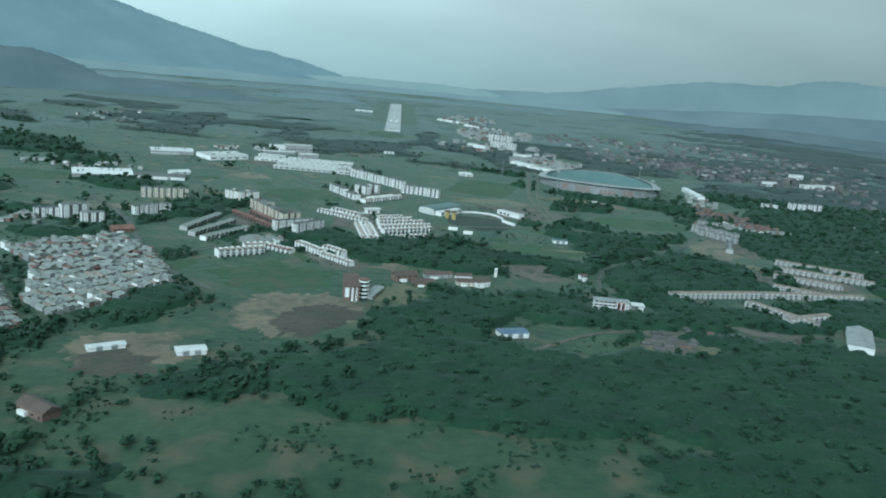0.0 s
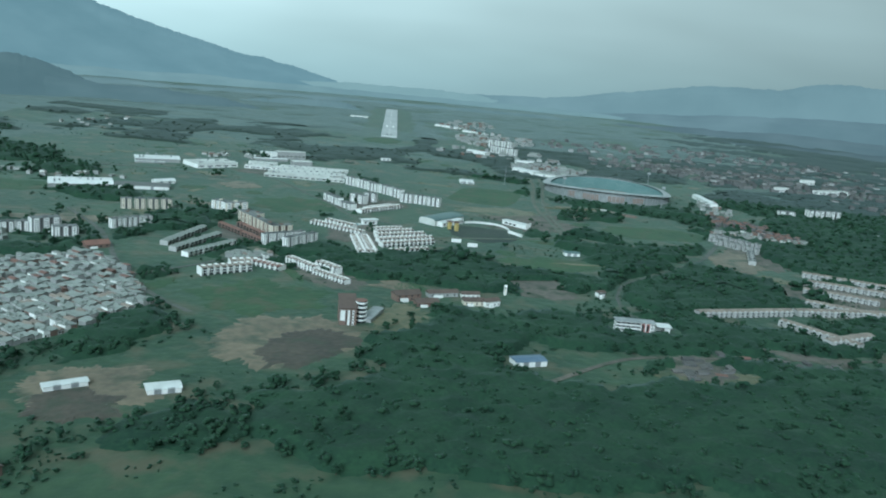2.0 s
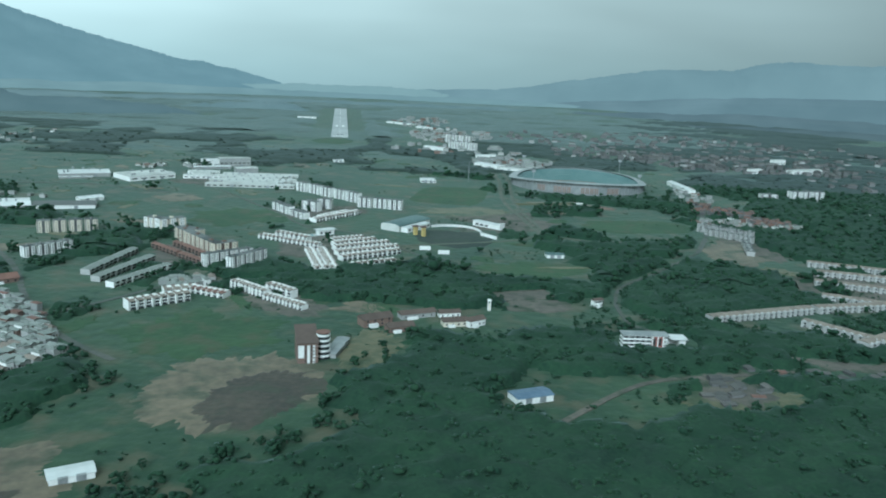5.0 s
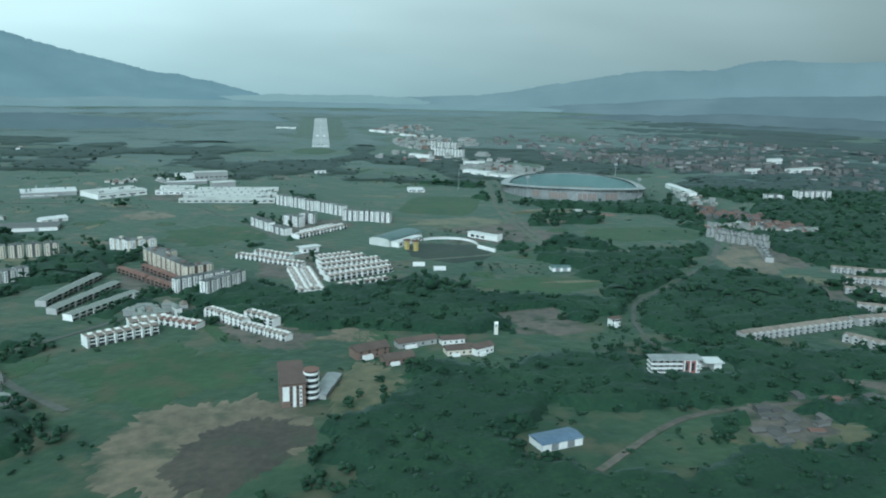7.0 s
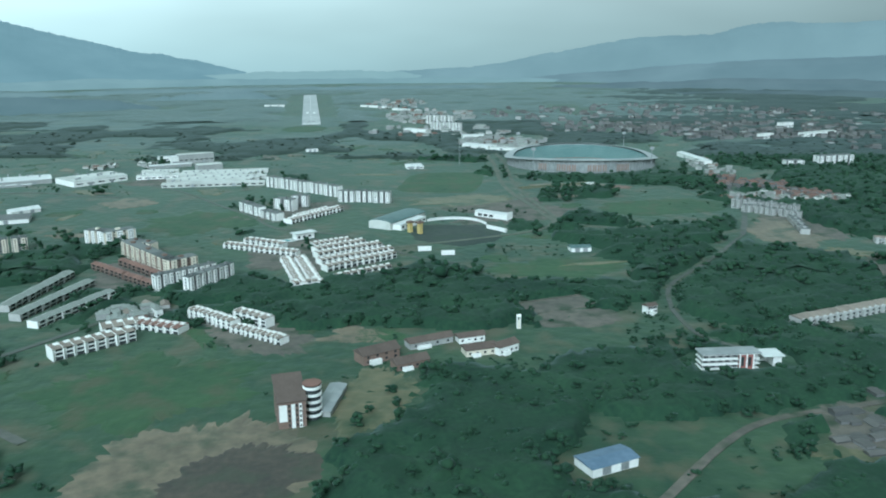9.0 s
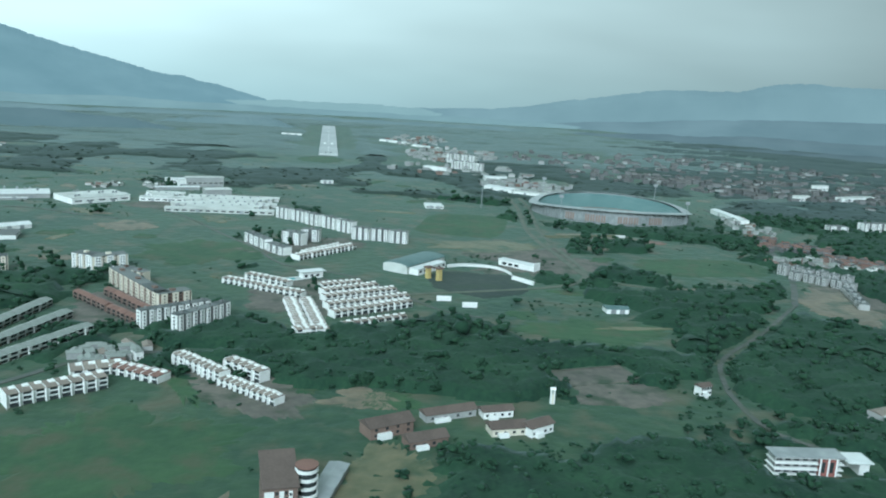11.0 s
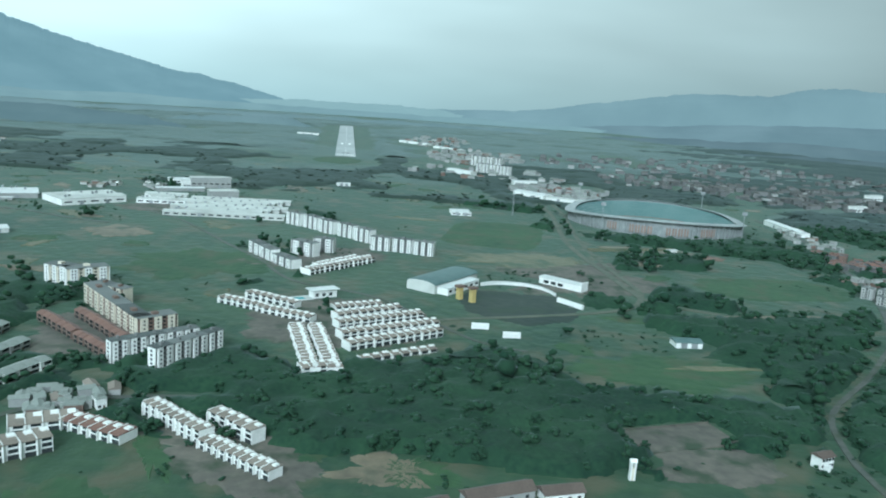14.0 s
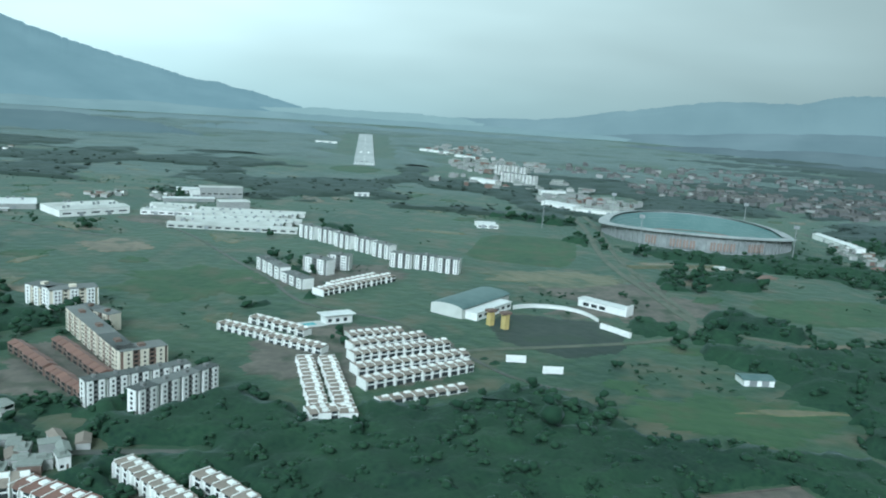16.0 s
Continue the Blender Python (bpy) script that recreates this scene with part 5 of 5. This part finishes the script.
# ---- trees ----
ICO = []
_p = (1 + 5 ** 0.5) / 2
for s in ((-1, _p, 0), (1, _p, 0), (-1, -_p, 0), (1, -_p, 0), (0, -1, _p), (0, 1, _p), (0, -1, -_p), (0, 1, -_p), (_p, 0, -1), (_p, 0, 1), (-_p, 0, -1), (-_p, 0, 1)):
    ICO.append(np.array(s) / math.sqrt(1 + _p * _p))
ICO = np.array(ICO)
ICO_F = np.array([int(c, 16) for c in "0b5051017 07a 0ab 159 5b4 ba2 a76 718 394 342 326 368 389 495 2 4b 62a 867 981".replace(" ", "")]).reshape(-1, 3)


def crown_shape(clumps, seed):
    """A crown 1 high and about 1 wide, of many jagged clumps round a hollow middle; its foot at z = 0."""
    rnd = np.random.RandomState(seed)
    vs, fs = [], []
    for c in range(clumps):
        t, z = rnd.uniform(0, 2 * math.pi), rnd.uniform(0.12, 0.92)
        r = (0.42 * math.sin(math.pi * min(1, z * 0.85 + 0.12))) * rnd.uniform(0.55, 1.1)
        size = rnd.uniform(0.14, 0.27) * (1.25 if clumps < 9 else 1.0) * (0.72 if clumps > 20 else 1.0)
        fs.append(ICO_F + 12 * c)
        q = ICO * size * rnd.uniform(0.6, 1.4, (12, 1)) * np.array((1.1, 1.1, 0.75))
        vs.append(q + (r * math.cos(t), r * math.sin(t), z))
    return np.concatenate(vs), np.concatenate(fs)


def wood(name, places, shapes, mat, label):
    """Many trees as one mesh: rows of x, y, height, width."""
    rnd = np.random.RandomState(len(places))
    vs, fs, k = [], [], 0
    for x, y, h, w in places:
        v, f = shapes[rnd.randint(len(shapes))]
        a = rnd.uniform(0, 2 * math.pi)
        c, s = math.cos(a), math.sin(a)
        q = np.empty_like(v)
        q[:, 0], q[:, 1] = x + w * (v[:, 0] * c - v[:, 1] * s), y + w * (v[:, 0] * s + v[:, 1] * c)
        q[:, 2] = v[:, 2] * h + relief(x, y) + 0.05 * h
        vs.append(q)
        fs.append(f + k)
        k += len(v)
    v, f = np.concatenate(vs), np.concatenate(fs)
    me = bpy.data.meshes.new(name)
    me.vertices.add(len(v))
    me.vertices.foreach_set("co", v.ravel())
    me.loops.add(f.size)
    me.loops.foreach_set("vertex_index", f.ravel().astype(np.int32))
    me.polygons.add(len(f))
    me.polygons.foreach_set("loop_start", np.arange(0, f.size, 3, dtype=np.int32))
    me.update(calc_edges=True)
    me.polygons.foreach_set("use_smooth", np.ones(len(f), dtype=bool))
    me.materials.append(mat)
    tagged(new(name, me), label, "trees", kind="stuff")


DENSE = [(-60, 905, 120, 55), (40, 930, 60, 25), (190, 990, 85, 80), (150, 910, 60, 60), (-425, 1000, 40, 50), (-330, 640, 60, 35),
         (-420, 470, 90, 60), (240, 590, 190, 110), (-60, 720, 60, 60), (40, 760, 60, 45), (230, 800, 60, 30), (110, 1110, 80, 40), (60, 1330, 40, 40), (420, 1180, 90, 120), (500, 1400, 150, 100),
         (-560, 1090, 40, 20), (0, 560, 120, 80), (330, 690, 120, 50), (210, 1450, 60, 20), (-480, 806, 60, 18), (700, 1100, 200, 200), (-160, 880, 40, 30), (390, 1230, 90, 170), (280, 990, 45, 45), (75, 1150, 45, 60), (108, 1355, 28, 42), (430, 1450, 60, 50), (330, 560, 200, 200), (480, 850, 120, 110), (560, 1250, 150, 160), (230, 930, 60, 40), (760, 1750, 250, 130), (640, 1600, 120, 120), (560, 1000, 150, 120)]
OPEN = [(-330, 1190, 90, 70), (-75, 1440, 75, 80), (-50, 1310, 90, 50), (22, 1000, 66, 34), (180, 1225, 85, 45), (-240, 775, 45, 32), (-385, 2100, 90, 160), (-200, 1480, 70, 40), (-460, 1260, 60, 50), (-240, 1010, 14, 40), (-130, 1110, 60, 30), (350, 990, 90, 66), (-62, 1118, 60, 52), (-150, 1165, 60, 55), (-215, 1130, 50, 40), (-165, 1250, 60, 40), (-260, 1570, 260, 100), (-230, 1360, 110, 60), (-380, 1330, 90, 60), (-760, 1560, 240, 130), (-480, 1240, 150, 100), (-70, 1370, 120, 110), (-392, 850, 46, 76), (-300, 730, 60, 40)]


def growth(px, py):
    """How thickly trees stand: woods over 0.08, meadows below."""
    d = noise.fractal((px / 150, py / 150, 1.7), 1, 2, 4) * 0.9
    for cx, cy, rx, ry in DENSE:
        if ((px - cx) / rx) ** 2 + ((py - cy) / ry) ** 2 < 1.0:
            d += 0.9
    for cx, cy, rx, ry in OPEN:
        if ((px - cx) / rx) ** 2 + ((py - cy) / ry) ** 2 < 1.0:
            d -= 0.8
    return d


def canopy(name, x0, x1, y0, y1, cell, height, mat, label, bias=0.0, fade=0.0):
    """The closed leaf roof of the woods: a bumpy sheet that dips under the ground where no wood stands. fade: metres over which it thins out to its west."""
    cl = np.array(CLEAR)
    xs, ys = np.arange(x0, x1, cell), np.arange(y0, y1, cell)
    g, n = Geo(), len(xs)
    for y in ys:
        gap = ((cl[:, 0][:, None] - xs[None]) ** 2 + (cl[:, 1][:, None] - y) ** 2) ** 0.5 - cl[:, 2][:, None]
        room = np.clip(gap.min(0) / (cell * 0.8), -1, 1)
        for x, r in zip(xs, room):
            k = min(max((growth(x, y) - 0.02 + bias - (max(0.0, 1 - (x - x0) / fade) * 0.9 if fade else 0)) / 0.22, -0.5), 1.0)
            k = min(k, r)
            z = relief(x, y) + height * k * (1 + 0.60 * noise.noise((x / cell / 1.4, y / cell / 1.4, 5)) + 0.40 * noise.noise((x / 19, y / 19, 9))) if k > 0 else -2.5
            g.v.append((x + 0.35 * cell * noise.noise((x, y, 1.5)), y + 0.35 * cell * noise.noise((x, y, 8.5)), z))
    for j in range(len(ys) - 1):
        for i in range(n - 1):
            q = (j * n + i, j * n + i + 1, (j + 1) * n + i + 1, (j + 1) * n + i)
            if max(g.v[t][2] for t in q) > -2:
                g.f.append(q)
    ob = part(name, g, mat)
    for poly in ob.data.polygons:
        poly.use_smooth = True
    tagged(ob, label, "trees", kind="stuff")


def worn_patches(count):
    """Small bare, dry or lush patches over the open grass, clear of what is built."""
    rnd, cl, made = random.Random(77), np.array(CLEAR), 0
    while made < count:
        y = rnd.uniform(560, 2000)
        x = rnd.uniform(-0.55 * y, 0.55 * y)
        if growth(x, y) > 0.0 or np.any((cl[:, 0] - x) ** 2 + (cl[:, 1] - y) ** 2 < (cl[:, 2] + 10) ** 2):
            continue
        made += 1
        mat, label = rnd.choice(((M_DRY, "patch of dry yellow grass"), (M_EARTH, "bare patch of brown earth"), (M_MEADOW, "patch of lush green grass"), (M_DRY, "patch of dry yellow grass")))
        patch("field_%d" % (15 + made), x, y, rnd.uniform(8, 34), rnd.uniform(6, 18), mat, label, rnd.uniform(0, 180), 0.35, 0.3, 50 + made, False)


worn_patches(70)


def plant():
    rnd = random.Random(12)
    cl = np.array(CLEAR)
    near, mid, far, single = [], [], [], []
    canopy("near_canopy", -760, 640, 340, 1000, 4.6, 5.2, M_LEAF, "closed dark green canopy of the near woods")
    canopy("south_canopy", -520, 520, -240, 366, 13.0, 5.0, M_LEAF, "closed dark green canopy of the southern woods")
    canopy("middle_canopy", -1150, 1100, 978, 1660, 6.5, 6.4, M_LEAF, "closed green canopy between the estates")
    canopy("upper_canopy", -1500, 420, 1630, 2300, 11.0, 3.6, M_LEAF_HAZY, "tree belts before the runway", 0.1)
    canopy("town_canopy", 120, 1450, 1630, 2400, 11.0, 4.4, M_LEAF_EAST, "trees round the eastern town, tinted with haze and shade", 0.25, 320)
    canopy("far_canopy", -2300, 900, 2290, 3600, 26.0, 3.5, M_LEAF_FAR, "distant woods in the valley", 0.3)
    canopy("east_canopy", 150, 2400, 2380, 3560, 26.0, 5.0, M_LEAF_EAST, "distant woods behind the town, tinted with haze and shade", 0.4, 700)

    def free(x, y, r):
        return not np.any((cl[:, 0] - x) ** 2 + (cl[:, 1] - y) ** 2 < (cl[:, 2] - 2 + r * 0.3) ** 2)

    for step, y0, y1, rows in ((15, -200, 330, mid), (6.2, 330, 960, near), (8.5, 960, 1650, mid), (13, 1650, 2050, far)):
        y = y0
        while y < y1:
            x = -0.62 * max(y, 330) - 180
            while x < 0.60 * max(y, 330) + 160:
                px, py = x + rnd.uniform(-0.5, 0.5) * step, y + rnd.uniform(-0.5, 0.5) * step
                d = growth(px, py)
                if d > 0.08 + rnd.uniform(-0.25, 0.25) and rnd.random() < (0.6 if d < 0.3 else 0.42):
                    w = (rnd.uniform(8, 14) if rows is far else step * (rnd.uniform(0.8, 1.3) + (0.5 if rnd.random() < 0.05 else 0)))
                    if free(px, py, w):
                        h = w * rnd.uniform(0.7, 1.15) * (0.45 if rows is far else 1.0)
                        rows.append((px, py, h, w))
                x += step
            y += step
    bushes = []
    while len(bushes) < 4200:
        py = 380 + 1400 * rnd.random() ** 1.3
        px = rnd.uniform(-0.6 * py - 120, 0.58 * py + 120)
        if growth(px, py) > -0.55 and free(px, py, 1.0) and noise.noise((px / 45, py / 45, 4)) > 0.08:
            w = rnd.uniform(1.6, 4.2)
            bushes.append((px, py, w * rnd.uniform(0.5, 0.8), w))
    wood("scrub", bushes, [crown_shape(3, 80 + s) for s in range(5)], M_TREE, "low bushes and scrub over the open grass")
    rnd.shuffle(near)
    single = [p for p in near if abs(p[0] - 40) < 260 and p[1] < 900][:180]
    chosen = set(single)
    wood("near_wood", [p for p in near if p not in chosen], [crown_shape(9, s) for s in range(8)], M_TREE, "dark green wood of broad-leaved trees")
    wood("middle_wood", mid, [crown_shape(5, 20 + s) for s in range(6)], M_TREE, "dark green tree belts between estates")
    wood("far_wood", [p for p in far if p[0] < 200][::2], [crown_shape(4, 40 + s) for s in range(6)], M_LEAF_HAZY, "distant woods fading into haze")
    wood("town_wood", [p for p in far if p[0] >= 200], [crown_shape(4, 50 + s) for s in range(6)], M_LEAF_EAST, "trees among the town's houses, tinted with haze and shade")
    kinds = []
    for s in range(4):
        v, f = crown_shape(26, 60 + s)
        g = Geo()
        g.v, g.f = [tuple(q) for q in (v * (1, 1, 0.8) + (0, 0, 0.25))], [tuple(int(i) for i in t) for t in f]
        crown = g.mesh("crown", M_TREE)
        t = Geo()
        for k in range(6):
            a0, a1 = k * math.pi / 3, (k + 1) * math.pi / 3
            t.v += [(0.035 * math.cos(a0), 0.035 * math.sin(a0), -0.15), (0.035 * math.cos(a1), 0.035 * math.sin(a1), -0.15), (0.018 * math.cos(a1), 0.018 * math.sin(a1), 0.5), (0.018 * math.cos(a0), 0.018 * math.sin(a0), 0.5)]
            t.f.append(tuple(range(4 * k, 4 * k + 4)))
        for k in range(4):
            a, i = k * 1.7 + s, len(t.v)
            t.v += [(0.012, 0, 0.3), (-0.012, 0, 0.3), (0, 0.015, 0.32), (0.3 * math.cos(a), 0.3 * math.sin(a), 0.62)]
            t.f += [(i, i + 1, i + 3), (i + 1, i + 2, i + 3), (i + 2, i, i + 3)]
        kinds.append((crown, t.mesh("trunk", M_BARK)))
    for i, (x, y, h, w) in enumerate(single):
        crown, trunk = kinds[i % 4]
        root = thing("tree", "broad-leaved tree with a dark uneven crown", "tree", "trees of the near woods")
        root.matrix_basis = Matrix.LocRotScale((x, y, relief(x, y)), Euler((0, 0, rnd.uniform(0, 6.3))), (w, w, h * 1.15))
        part("trunk", trunk, None, root)
        part("crown", crown, None, root)
    print("trees", len(near), len(mid), len(far))


plant()
